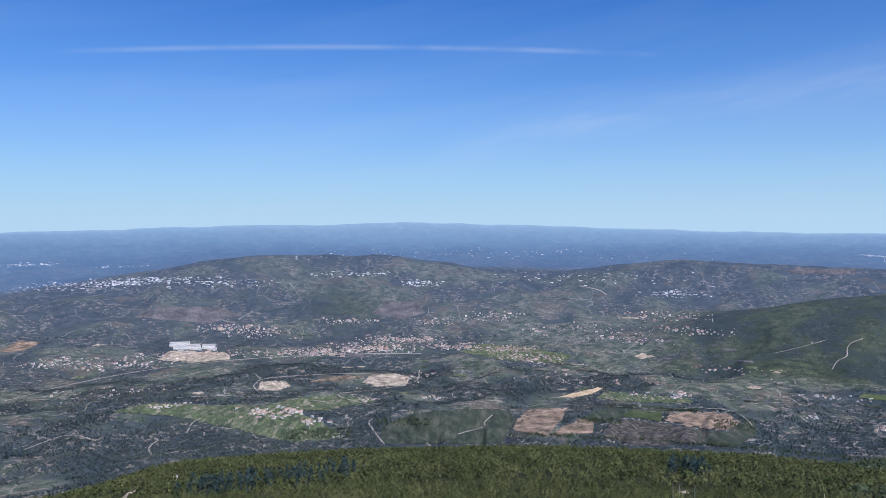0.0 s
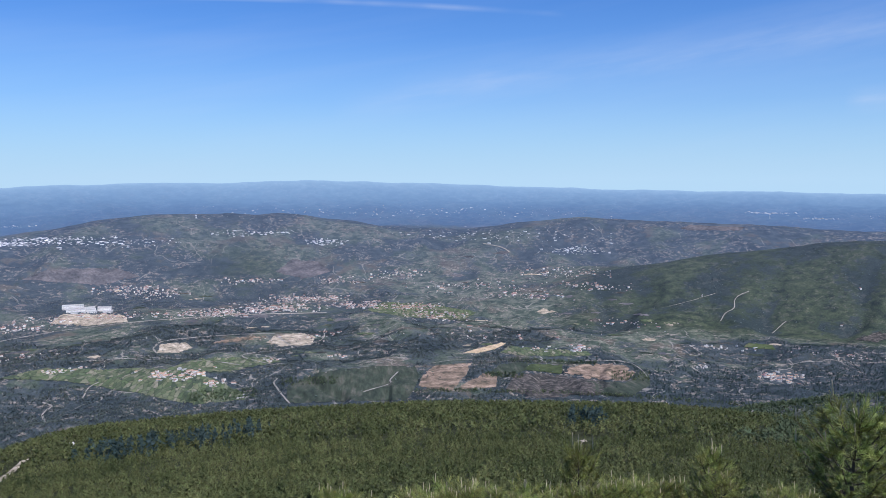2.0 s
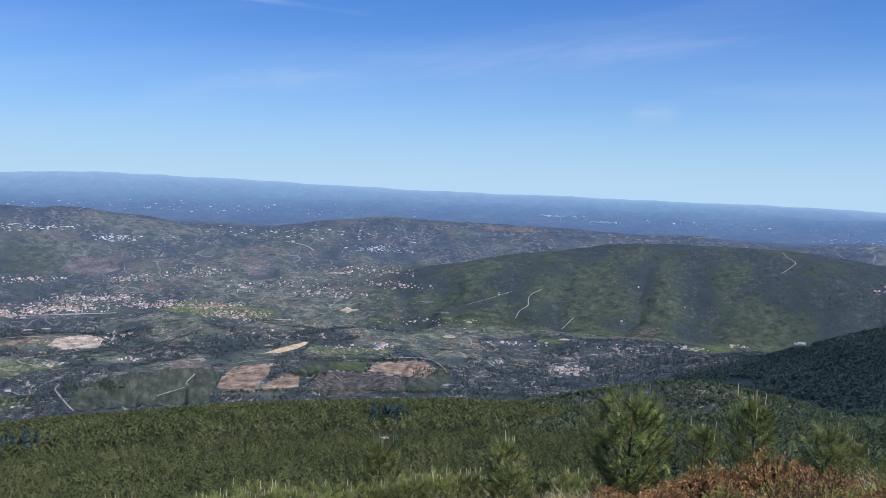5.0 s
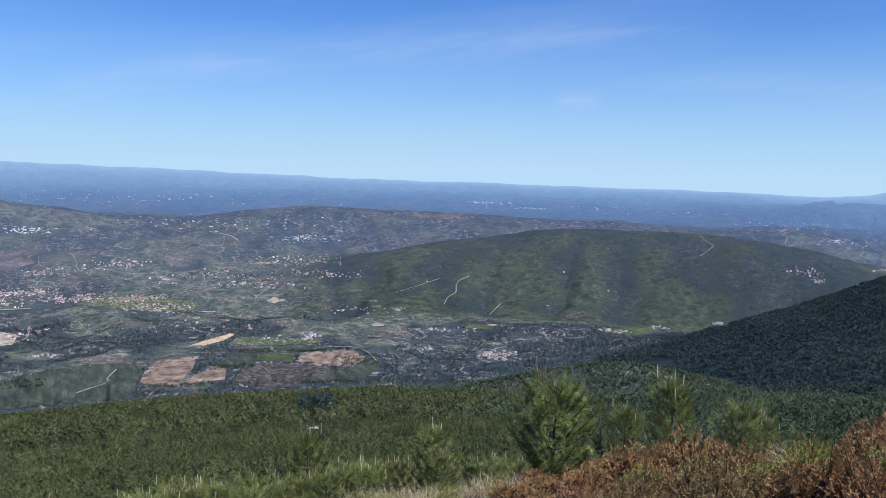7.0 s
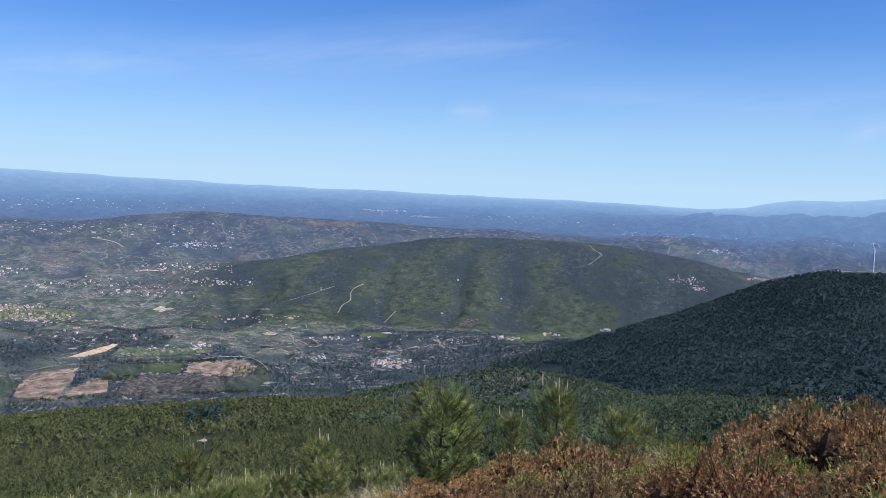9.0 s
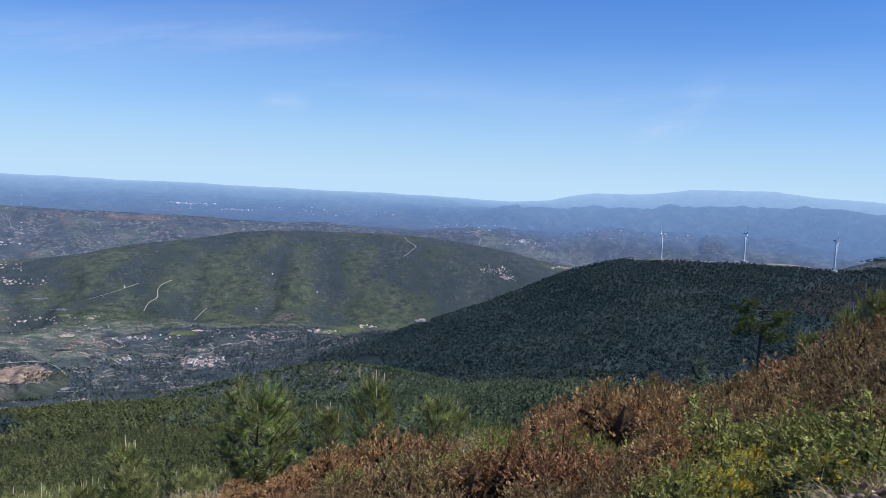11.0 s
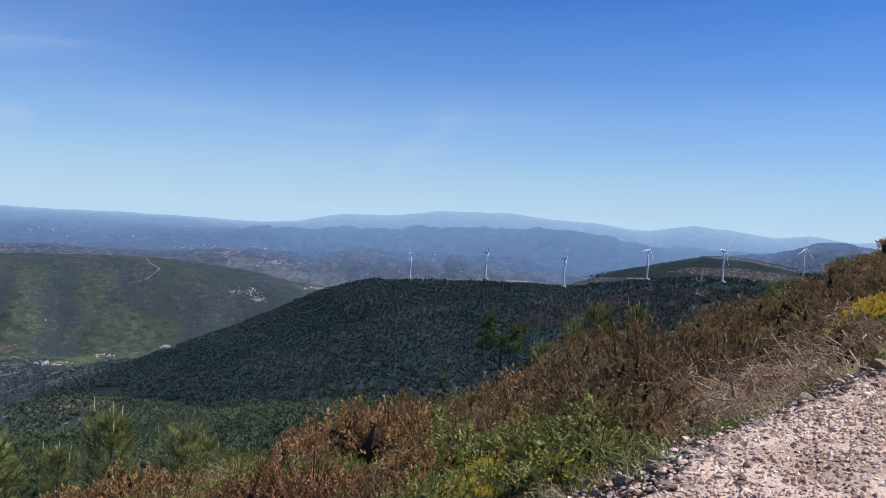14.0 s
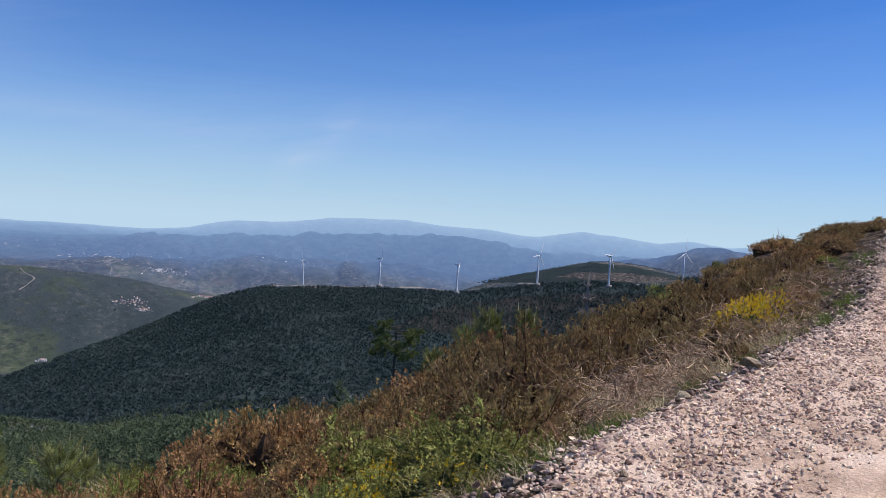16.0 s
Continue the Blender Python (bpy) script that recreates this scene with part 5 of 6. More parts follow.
NEEDLE = surface("pine_needles", [(0.105, 0.130, 0.032), (0.235, 0.255, 0.064), (0.45, 0.44, 0.140)], 3.0, 0.38, fine=25.0, vary=0.25, island=1.0, leaf=0.25, spec=0.4)
NEEDLE_DARK = surface("dark_pine_needles", [(0.070, 0.098, 0.034), (0.115, 0.145, 0.050), (0.175, 0.20, 0.074)], 1.0, 0.7, fine=12.0, vary=0.3, island=0.6, leaf=0.3)
CANDLE = surface("pine_candle", [(0.50, 0.42, 0.26), (0.66, 0.57, 0.40)], 20.0, 0.8)
BARK = surface("grey_pine_bark", [(0.07, 0.06, 0.05), (0.14, 0.12, 0.10)], 18.0, 0.95, bump=0.6)
DIRT = surface("packed_ochre_dirt", [(0.60, 0.40, 0.235), (0.73, 0.515, 0.32), (0.81, 0.62, 0.43)], 1.1, 0.95, bump=0.5, bump_scale=22.0, fine=45.0)
GRAVEL_BED = surface("pinkish_gravel_bed", [(0.36, 0.242, 0.160), (0.64, 0.462, 0.325), (0.80, 0.62, 0.46)], 2.6, 0.95, bump=1.0, bump_scale=38.0, fine=55.0)
STONE = surface("pinkish_stone", [(0.44, 0.310, 0.208), (0.72, 0.540, 0.390), (0.88, 0.70, 0.53)], 7.0, 0.9, bump=0.4, bump_scale=40.0, vary=0.3, island=0.95)
ROCK = surface("grey_schist", [(0.12, 0.088, 0.060), (0.28, 0.210, 0.148), (0.48, 0.375, 0.275)], 9.0, 0.9, bump=0.7, bump_scale=35.0, vary=0.6, island=0.6)


def along_off(x, y):
    return x * TRACK_U[0] + y * TRACK_U[1], x * TRACK_N[0] + y * TRACK_N[1]


def strip(name, a0, a1, lo, hi, step_a, cols, lift, m, label, category):
    """A sheet along the track between two offsets from its line."""
    al = np.arange(a0, a1, step_a)
    left, right = lo(al), hi(al)
    s = np.linspace(0, 1, cols)
    off = left[:, None] + (right - left)[:, None] * s[None]
    x, y = al[:, None] * TRACK_U[0] + off * TRACK_N[0], al[:, None] * TRACK_U[1] + off * TRACK_N[1]
    z = ground(x, y) + lift + 0.012 * fbm(x / 0.12, y / 0.12, 3, 7)
    z[:, -1] -= lift + 0.03
    z[:, 0] -= lift + 0.03
    i, j = np.meshgrid(np.arange(len(al) - 1), np.arange(cols - 1), indexing="ij")
    f = np.stack([i * cols + j, (i + 1) * cols + j, (i + 1) * cols + j + 1, i * cols + j + 1], -1).reshape(-1, 4)
    return tagged(new(name, mesh_of(name, np.stack([x, y, z], -1).reshape(-1, 3), f, m, smooth=True)), label, category, kind="structure")


strip("road", -14, 46, lambda a: np.full_like(a, -2.8), lambda a: track_edge(a) - 0.9 + 0.15 * fbm(a / 0.8, a * 0, 3, 1), 0.22, 30, 0.02, DIRT, "packed ochre dirt track climbing along the hillside", "track")
strip("gravel_verge", -14, 46, lambda a: track_edge(a) - 1.4 + 0.25 * fbm(a / 0.9, a * 0, 3, 2), lambda a: track_edge(a) - 0.02 + 0.30 * fbm(a / 0.9, a * 0, 3, 3), 0.1, 30, 0.036, GRAVEL_BED, "loose pinkish gravel heaped along the track's edge", "gravel")

def ico():
    bm = bmesh.new()
    bmesh.ops.create_icosphere(bm, subdivisions=1, radius=1.0)
    v = np.array([tuple(q.co) for q in bm.verts])
    f = np.array([[q.index for q in face.verts] for face in bm.faces])
    bm.free()
    return v, f


ICO_V, ICO_F = ico()


def rough_stone(seed, flat=0.6, finer=False):
    g = np.random.default_rng(seed)
    v, f = ICO_V.copy(), ICO_F
    if finer:
        bm = bmesh.new()
        bmesh.ops.create_icosphere(bm, subdivisions=2, radius=1.0)
        v = np.array([tuple(q.co) for q in bm.verts])
        f = np.array([[q.index for q in face.verts] for face in bm.faces])
        bm.free()
    for _ in range(18 if finer else 11):
        n = g.normal(0, 1, 3)
        n /= np.linalg.norm(n)
        d = 0.25 + 0.45 * g.random()
        v = v - np.maximum(v @ n - d, 0)[:, None] * n
    v = v * (0.8 + 0.5 * g.random(), 0.7 + 0.4 * g.random(), flat)
    return v + g.normal(0, 0.025, v.shape), f


def gravel():
    pile = Pile()
    chip_v = np.array([(1, 0, 0), (-0.8, 0.3, 0), (0.1, 0.9, 0.1), (-0.1, -0.9, 0), (0.1, 0.1, 0.75), (0, 0, -0.6)])
    chip_f = np.array([(0, 2, 4), (2, 1, 4), (1, 3, 4), (3, 0, 4), (2, 0, 5), (1, 2, 5), (3, 1, 5), (0, 3, 5)])

    def lay(v, f, n, back, size):
        al = 1.2 + 18 * rng.random(n) ** 1.3
        off = track_edge(al) + 0.04 + 0.30 * fbm(al / 0.9, al * 0, 3, 3) - back
        x, y = al * TRACK_U[0] + off * TRACK_N[0], al * TRACK_U[1] + off * TRACK_N[1]
        pile.add(*joined(v, f, np.c_[x, y, ground(x, y) + 0.034 + size * 0.32], rng.random(n) * 6.28, size))

    for s in range(8):
        v, f = rough_stone(s + 60, 0.6)
        n = 300          # the coarse rim
        lay(v, f, n, 0.12 + rng.normal(0, 0.30, n), 0.015 + 0.032 * rng.random(n) ** 2.4)
        n = 1050          # angular stones over the whole verge
        lay(v, f, n, 1.25 * rng.random(n) ** 1.15, 0.009 + 0.019 * rng.random(n) ** 2.4)
        n = 2900
        back = 1.15 * rng.random(n) ** 1.2 + 0.35 * rng.random(n)
        lay(chip_v + rng.normal(0, 0.16, chip_v.shape), chip_f, n, back, (0.007 + 0.014 * rng.random(n) ** 2.0))
        n = 150          # strays below the rim
        lay(v, f, n, -0.45 * rng.random(n) ** 1.6, 0.008 + 0.018 * rng.random(n) ** 2)
    pale, pile = pile, Pile()
    for s in range(6):          # darker broken schist among it
        v, f = rough_stone(s + 80, 0.65)
        n = 130
        lay(v, f, n, 0.05 + rng.normal(0, 0.26, n), 0.014 + 0.040 * rng.random(n) ** 2.6)
        n = 90
        lay(v, f, n, 1.2 * rng.random(n), 0.008 + 0.020 * rng.random(n) ** 2.6)
    tagged(new("rubble", pile.mesh("rubble", ROCK)), "broken brownish schist strewn along the gravel's edge", "rubble", kind="stuff")
    pile = pale
    tagged(new("gravel", pile.mesh("gravel", STONE)), "loose angular pinkish gravel on the track's edge", "gravel", kind="stuff")


gravel()


def rocks():
    shapes = []
    for s in range(6):
        v, f = rough_stone(s + 5, 0.7, True)
        shapes.append(mesh_of("rock", v, f, ROCK))
    spots = [(76.6, 4.3, 0.10), (87.1, 6.15, 0.11), (91.2, 7.0, 0.13), (92.0, 7.1, 0.08), (80.5, 4.9, 0.06), (78.6, 4.5, 0.07), (84.0, 4.4, 0.06), (82.0, 3.8, 0.07), (86.5, 4.0, 0.05), (79.5, 3.9, 0.06)]
    for _ in range(46):
        al = 2.6 + 11 * rng.random()
        off = float(track_edge(np.array(al))) + 0.1 - abs(rng.normal(0, 0.35))
        x, y = al * TRACK_U[0] + off * TRACK_N[0], al * TRACK_U[1] + off * TRACK_N[1]
        spots.append((math.degrees(math.atan2(x, y)), math.hypot(x, y), 0.016 + 0.03 * rng.random() ** 2))
    for k, (az, r, size) in enumerate(spots):
        x, y = r * math.sin(radians(az)), r * math.cos(radians(az))
        ob = new("rock", shapes[k % 6])
        ob.matrix_basis = pose(x, y, float(ground(x, y)) + 0.03 + size * 0.25, rng.normal(0, 12), rng.normal(0, 12), rng.random() * 360) @ Matrix.Scale(size, 4)
        tagged(ob, "angular grey-brown rock on the gravel edge", "rock", "rocks along the track")


rocks()


def blades(g, n, spread, length, width, lean=0.5, up=1.0, bend=0.4):
    """Curved grass blades from one foot, as arrays."""
    v, f = [], []
    for _ in range(n):
        a, q = 2 * math.pi * g.random(), spread * g.random() ** 0.7
        c = np.array([q * math.cos(a), q * math.sin(a), -0.03])
        d = np.array([math.cos(a) * lean * g.random(), math.sin(a) * lean * g.random(), up]) + g.normal(0, 0.18, 3)
        d /= np.linalg.norm(d)
        ln = length * (0.5 + 0.6 * g.random())
        sag = g.normal(0, 1, 3) * (1, 1, 0.2) * bend
        s = np.cross(d, g.normal(0, 1, 3))
        s *= width / np.linalg.norm(s)
        mid, tip = c + d * ln * 0.55, c + d * ln + sag * ln * 0.5
        n0 = len(v)
        v += [c - s, c + s, mid + s * 0.8, mid - s * 0.8, tip]
        f += [(n0, n0 + 1, n0 + 2), (n0, n0 + 2, n0 + 3), (n0 + 3, n0 + 2, n0 + 4)]
    return np.array(v), np.array(f)


def stick(a, b, ra, rb):
    """A three-sided stick between two points."""
    a, b = np.asarray(a, float), np.asarray(b, float)
    d = b - a
    s = np.cross(d, (0.3, 0.5, 0.8))
    s /= np.linalg.norm(s) + 1e-9
    t = np.cross(d, s)
    t /= np.linalg.norm(t) + 1e-9
    v = [p + r * (math.cos(k) * s + math.sin(k) * t) for p, r in ((a, ra), (b, rb)) for k in (0, 2.09, 4.19)]
    return np.array(v), np.array([(0, 1, 4), (0, 4, 3), (1, 2, 5), (1, 5, 4), (2, 0, 3), (2, 3, 5)])


def plumes(g, feet, ways, length, leaf, joints):
    """Feathery sprigs: a bent stem with three leaves at each joint, as arrays."""
    n = len(feet)
    ways = ways / np.linalg.norm(ways, axis=1)[:, None]
    side = np.cross(ways, g.normal(0, 1, (n, 3)))
    side /= np.linalg.norm(side, axis=1)[:, None]
    other = np.cross(ways, side)
    ln = length * (0.6 + 0.8 * g.random(n))
    bend = g.normal(0, 0.22, (n, 3))
    v, f = [], []
    for k in range(joints + 1):
        t = k / joints
        v.append(feet + ways * (ln * t)[:, None] + bend * (ln * t * t)[:, None])
    for k in range(joints):
        mid = 0.5 * (v[k] + v[k + 1])
        for j in range(3):
            a = 2.1 * j + 0.9 * k + g.random(n)
            out = side * np.cos(a)[:, None] + other * np.sin(a)[:, None]
            tip = mid + (out + ways * (0.35 + 0.8 * g.random((n, 1)))) * (leaf * (1.1 - 0.5 * k / joints) * (0.6 + 0.7 * g.random(n)))[:, None]
            f.append((k, k + 1, len(v)))
            v.append(tip)
    rows = len(v)
    verts = np.stack(v, 1).reshape(-1, 3)
    faces = (np.array(f)[None] + (np.arange(n) * rows)[:, None, None]).reshape(-1, 3)
    return verts, faces


def shrub_meshes(seed, sprigs, radius, tall, length, leaf, joints, foliage, inner, flower=0.0):
    """A shrub of billowing lumps: a dark solid core that stands in for inner shade, with some twigs, clothed in
    feathery sprigs that stand out and up.
    """
    g = np.random.default_rng(seed)
    core = Pile()
    lumps = []
    for k in range(9):
        a, q = 2.4 * k, radius * 0.62 * math.sqrt((k + 0.3) / 9)
        lumps.append((q * math.cos(a), q * math.sin(a), radius * (0.28 + 0.22 * g.random()), tall * (0.55 + 0.45 * g.random()) * (1 - 0.35 * k / 9)))
    lumps = np.array(lumps)
    # solid dark lumps, so that gaps between the sprigs read as shadow
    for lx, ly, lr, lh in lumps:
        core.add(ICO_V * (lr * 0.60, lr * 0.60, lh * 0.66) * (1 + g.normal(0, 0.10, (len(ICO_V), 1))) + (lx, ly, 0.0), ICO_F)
    for k in range(40):
        lx, ly, lr, lh = lumps[g.integers(0, 9)]
        d = g.normal(0, 1, 3)
        d[2] = abs(d[2]) + 0.2
        d /= np.linalg.norm(d)
        core.add(*stick((lx * 0.5, ly * 0.5, -0.05), (lx + d[0] * lr, ly + d[1] * lr, d[2] * lh * 1.15), 0.006, 0.002))
    pick = lumps[g.integers(0, 9, sprigs)]
    d = g.normal(0, 1, (sprigs, 3))
    d[:, 2] = np.abs(d[:, 2]) + 0.1
    d /= np.linalg.norm(d, axis=1)[:, None]
    reach = 0.64 + 0.40 * g.random((sprigs, 1)) ** 0.8
    at = np.c_[pick[:, 0] + d[:, 0] * pick[:, 2] * reach[:, 0], pick[:, 1] + d[:, 1] * pick[:, 2] * reach[:, 0], d[:, 2] * pick[:, 3] * reach[:, 0]]
    way = d * (1, 1, 0.8) + (0, 0, 0.35) + g.normal(0, 0.40, (sprigs, 3))
    bloom = g.random(sprigs) < flower
    green = mesh_of("shrub_foliage", *plumes(g, at[~bloom] - way[~bloom] * length * 0.3, way[~bloom], length, leaf, joints), foliage)
    blossom = mesh_of("shrub_blossom", *plumes(g, at[bloom], way[bloom], length * 0.8, leaf * 1.1, joints), GORSE_FLOWER) if bloom.any() else None
    return green, core.mesh("shrub_shade_core", inner), blossom


def shrub(name, meshes):
    body, twigs, bloom = meshes
    root = new(name)
    part("foliage", body, root)
    tagged(part("branchwork", twigs, root, "dark solid core for the shaded gaps, with bare inner twigs"), kind="stuff")
    if bloom:
        part("blossom", bloom, root, "bright yellow gorse blossom")
    return root


def plant(name, meshes, labels=()):
    root = new(name)
    for k, me in meshes.items() if isinstance(meshes, dict) else meshes:
        part(k, me, root, dict(labels).get(k, ""))
    return root


def put(proto, x, y, scale, label, category, group, squash=1.0, sink=0.0):
    m = pose(x, y, float(ground(x, y)) - sink, rng.normal(0, 4), rng.normal(0, 4), rng.random() * 360) @ Matrix.Diagonal((scale, scale, scale * squash, 1))
    return tagged(copy_thing(proto, m), label, category, group)


def place(az, r):
    return r * math.sin(radians(az)), r * math.cos(radians(az))


def heath():
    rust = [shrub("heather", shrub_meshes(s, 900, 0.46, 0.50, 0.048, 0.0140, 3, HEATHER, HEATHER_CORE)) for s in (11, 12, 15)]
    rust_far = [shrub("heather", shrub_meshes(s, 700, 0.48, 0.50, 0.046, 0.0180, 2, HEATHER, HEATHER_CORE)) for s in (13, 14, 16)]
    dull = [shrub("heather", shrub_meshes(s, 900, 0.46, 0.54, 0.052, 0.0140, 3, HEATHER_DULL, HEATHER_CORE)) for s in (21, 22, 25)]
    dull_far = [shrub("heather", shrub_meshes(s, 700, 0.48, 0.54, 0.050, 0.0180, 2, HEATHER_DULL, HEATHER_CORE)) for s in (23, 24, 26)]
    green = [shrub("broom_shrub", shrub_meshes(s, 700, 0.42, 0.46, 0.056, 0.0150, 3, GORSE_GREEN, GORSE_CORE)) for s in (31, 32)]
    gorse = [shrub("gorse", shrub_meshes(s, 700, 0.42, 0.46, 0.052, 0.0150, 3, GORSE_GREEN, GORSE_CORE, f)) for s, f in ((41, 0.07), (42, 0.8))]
    tuft_dry = [new("grass_tuft", mesh_of("grass_tuft", *blades(np.random.default_rng(s), 60, 0.20, 0.36, 0.0032, 1.7, 0.8, 0.9), DRY)) for s in (51, 52, 53)]
    tuft_green = [new("grass_tuft", mesh_of("grass_tuft", *blades(np.random.default_rng(s), 60, 0.14, 0.20, 0.004, 0.8), FRESH)) for s in (54, 55)]
    first = rust + dull + rust_far + dull_far + green + gorse + tuft_dry + tuft_green
    for k, ob in enumerate(first):
        ob.matrix_basis = pose(-3.0 - 1.1 * (k % 4), -4.5 - 1.1 * (k // 4), float(ground(-3.0 - 1.1 * (k % 4), -4.5 - 1.1 * (k // 4))))
    for ob in rust + rust_far:
        tagged(ob, "low rusty-brown heather shrub on the heath", "heather", "heather on the slope")
    for ob in dull + dull_far:
        tagged(ob, "dull dark-brown heather shrub on the heath", "heather", "heather on the slope")
    for ob in green + gorse:
        tagged(ob, "green shrub on the heath", "shrub", "green shrubs")
    for ob in tuft_dry + tuft_green:
        tagged(ob, "tuft of grass beside the track", "grass", "grass tufts")
    taken = []
    tries = 0
    while len(taken) < 310 and tries < 9000:
        tries += 1
        az = 8 + 92 * rng.random()
        far = float(over_bearing(np.array([az]), "-60:9 20:10 33:11.4 47:11.2 60:11.8 77:13.5 86:14.5 91:15 94:24 104:36")[0])
        r = 3.0 + (far - 3.0) * rng.random() ** 0.8
        x, y = place(az, r)
        al, off = along_off(x, y)
        over = off - float(track_edge(np.array(al)))
        if over < 0.75 or any((x - a) ** 2 + (y - b) ** 2 < (0.37 + 0.013 * r) ** 2 for a, b in taken):
            continue
        kind = float(fbm(x / 2.2, y / 2.2, 3, 31))
        dry_zone = 76.5 < az < 89 and over < 1.7
        grassy = az < 31 and r > 6.5
        if dry_zone or grassy and rng.random() < 0.75:
            continue
        taken.append((x, y))
        grow = 0.85 + 0.35 * rng.random() + 0.15 * (az > 66)
        rise = float(np.interp(az, (0, 28, 37, 44, 60, 74, 84, 92), (0.6, 0.42, 0.5, 0.95, 1.0, 1.1, 0.85, 0.45))) * (0.65 + 0.75 * rng.random()) * float(np.interp(r, (4.5, 8), (0.80, 1.0))) * (0.7 if 63.5 < az < 69 and r > 8 else 1.0)
        grow, rise = grow * max(rise, 0.4) ** 0.55, max(rise, 0.4) ** 0.45
        if 72 < az < 78.5 and 4.6 < r < 7.2:
            grow = grow * 1.15
        if 64 < az < 75.5 and r < 6.4 and rng.random() < 0.86:
            if rng.random() < 0.3:
                put(gorse[0], x, y, grow * 1.05, "green gorse with a few yellow blossoms among heather", "gorse", "green shrubs", rise * 0.8)
            else:
                put(green[int(rng.integers(0, 2))], x, y, grow * 1.05, "bright green broom shrub among heather", "shrub", "green shrubs", rise * 0.8)
        elif kind > 0.42 or grassy:
            put(green[int(rng.integers(0, 2))], x, y, grow * 0.75, "green broom shrub among heather", "shrub", "green shrubs", rise)
        elif kind < -0.12 or az > 58 and rng.random() < float(np.interp(az, (58, 70, 76, 80), (0.25, 0.35, 0.7, 0.92))):
            put((dull if r < 7.5 else dull_far)[int(rng.integers(0, 3))], x, y, grow, "dull dark-brown heather shrub on the heath", "heather", "heather on the slope", rise)
        else:
            put((rust if r < 7.5 else rust_far)[int(rng.integers(0, 3))], x, y, grow, "low rusty-brown heather shrub on the heath", "heather", "heather on the slope", rise)
    # the far end of the bank
    for k in range(84):
        az = 93.5 + 6.5 * rng.random() if k < 30 else 83 + 10.5 * rng.random()
        x, y = place(az, 11.5 + 16 * rng.random() if k < 30 else 10.5 + 6.5 * rng.random())
        al, off = along_off(x, y)
        if off - float(track_edge(np.array(al))) < 0.9:
            continue
        if rng.random() < 0.3:
            put(green[int(rng.integers(0, 2))], x, y, 0.8, "green broom shrub among heather", "shrub", "green shrubs", 0.6)
        else:
            put((dull_far if rng.random() < 0.8 else rust_far)[int(rng.integers(0, 3))], x, y, 1.1 if k < 30 else 0.95, "dull dark-brown heather shrub on the heath", "heather", "heather on the slope", 0.65)
    for k in range(44):
        az, r = 84 + 12 * rng.random(), 15 + 16 * rng.random()
        x, y = place(az, r)
        al, off = along_off(x, y)
        if off - float(track_edge(np.array(al))) > 0.7:
            put((dull_far if k % 4 else rust_far)[k % 3], x, y, 1.0 + 0.3 * rng.random(), "dull-brown heather on the top of the bank", "heather", "heather on the slope", 0.6)
    # taller bushes along the top of the bank
    for az, r, top in ((86.4, 12.5, -1.9), (87.7, 12.8, -1.1), (88.6, 13.2, -1.3), (90.0, 14.0, -0.9), (91.0, 15.0, -0.3), (91.9, 16.0, 0.2), (92.6, 17.5, 0.45), (93.5, 19.0, 0.6), (94.5, 21.0, 0.95), (95.4, 23.0, 1.3), (96.3, 25.0, 1.6), (97.2, 27.0, 2.1), (98.4, 27.0, 2.4)):
        x, y = place(az, r)
        tall = max(EYE + r * math.tan(radians(top)) - float(ground(x, y)), 0.35) / 0.58
        put(dull_far[int(rng.integers(0, 3))], x, y, min(max(tall * 0.8, 0.7), 1.5), "tall dull-brown heather on the skyline of the bank", "heather", "heather on the slope", float(np.clip(tall / min(max(tall * 0.8, 0.7), 1.5), 0.4, 1.7)))
    # yellow gorse by the track
    for az, r, s in ((89.0, 10.4, 0.9), (90.2, 10.7, 1.15), (91.3, 11.1, 1.1), (90.6, 11.4, 1.0)):
        put(gorse[1], *place(az, r), s, "gorse shrub covered in yellow blossom", "gorse", "flowering gorse")
    for az, r in ((66.2, 4.9), (67.6, 5.6), (63.6, 4.9)):
        put(gorse[1], *place(az, r), 0.55, "small gorse with yellow blossom among heather", "gorse", "flowering gorse")
    # dry grass: a pale rim on the brow, a patch by the track
    for _ in range(84):
        az = 4 + 28 * rng.random()
        put(tuft_dry[int(rng.integers(0, 3))], *place(az, 8.3 + 1.9 * rng.random()), 0.5 + 0.4 * rng.random(), "pale dry grass tuft on the brow", "grass", "dry grass on the brow")
    for _ in range(10):
        put(tuft_dry[int(rng.integers(0, 3))], *place(48 + 3 * rng.random(), 9.3 + rng.random()), 0.9, "pale dry grass tuft on the brow", "grass", "dry grass on the brow")
    for _ in range(120):
        al = 4.2 + 6.7 * rng.random()
        off = float(track_edge(np.array(al))) + 0.45 + 2.2 * rng.random() ** 1.3
        x, y = al * TRACK_U[0] + off * TRACK_N[0], al * TRACK_U[1] + off * TRACK_N[1]
        put(tuft_dry[int(rng.integers(0, 3))], x, y, 0.55 + 0.5 * rng.random(), "bleached dry grass tuft by the track", "grass", "dry grass by the track", 0.8)
    for _ in range(80):
        al = 2.2 + 15 * rng.random()
        off = float(track_edge(np.array(al))) + 0.12 + 0.75 * rng.random()
        x, y = al * TRACK_U[0] + off * TRACK_N[0], al * TRACK_U[1] + off * TRACK_N[1]
        put(tuft_green[int(rng.integers(0, 2))], x, y, 0.5 + 0.5 * rng.random(), "short green grass tuft by the track", "grass", "green grass by the track", 0.8)
    for k in range(56):
        al = 2.0 + 5.5 * rng.random()
        off = float(track_edge(np.array(al))) + 0.16 + 0.55 * rng.random()
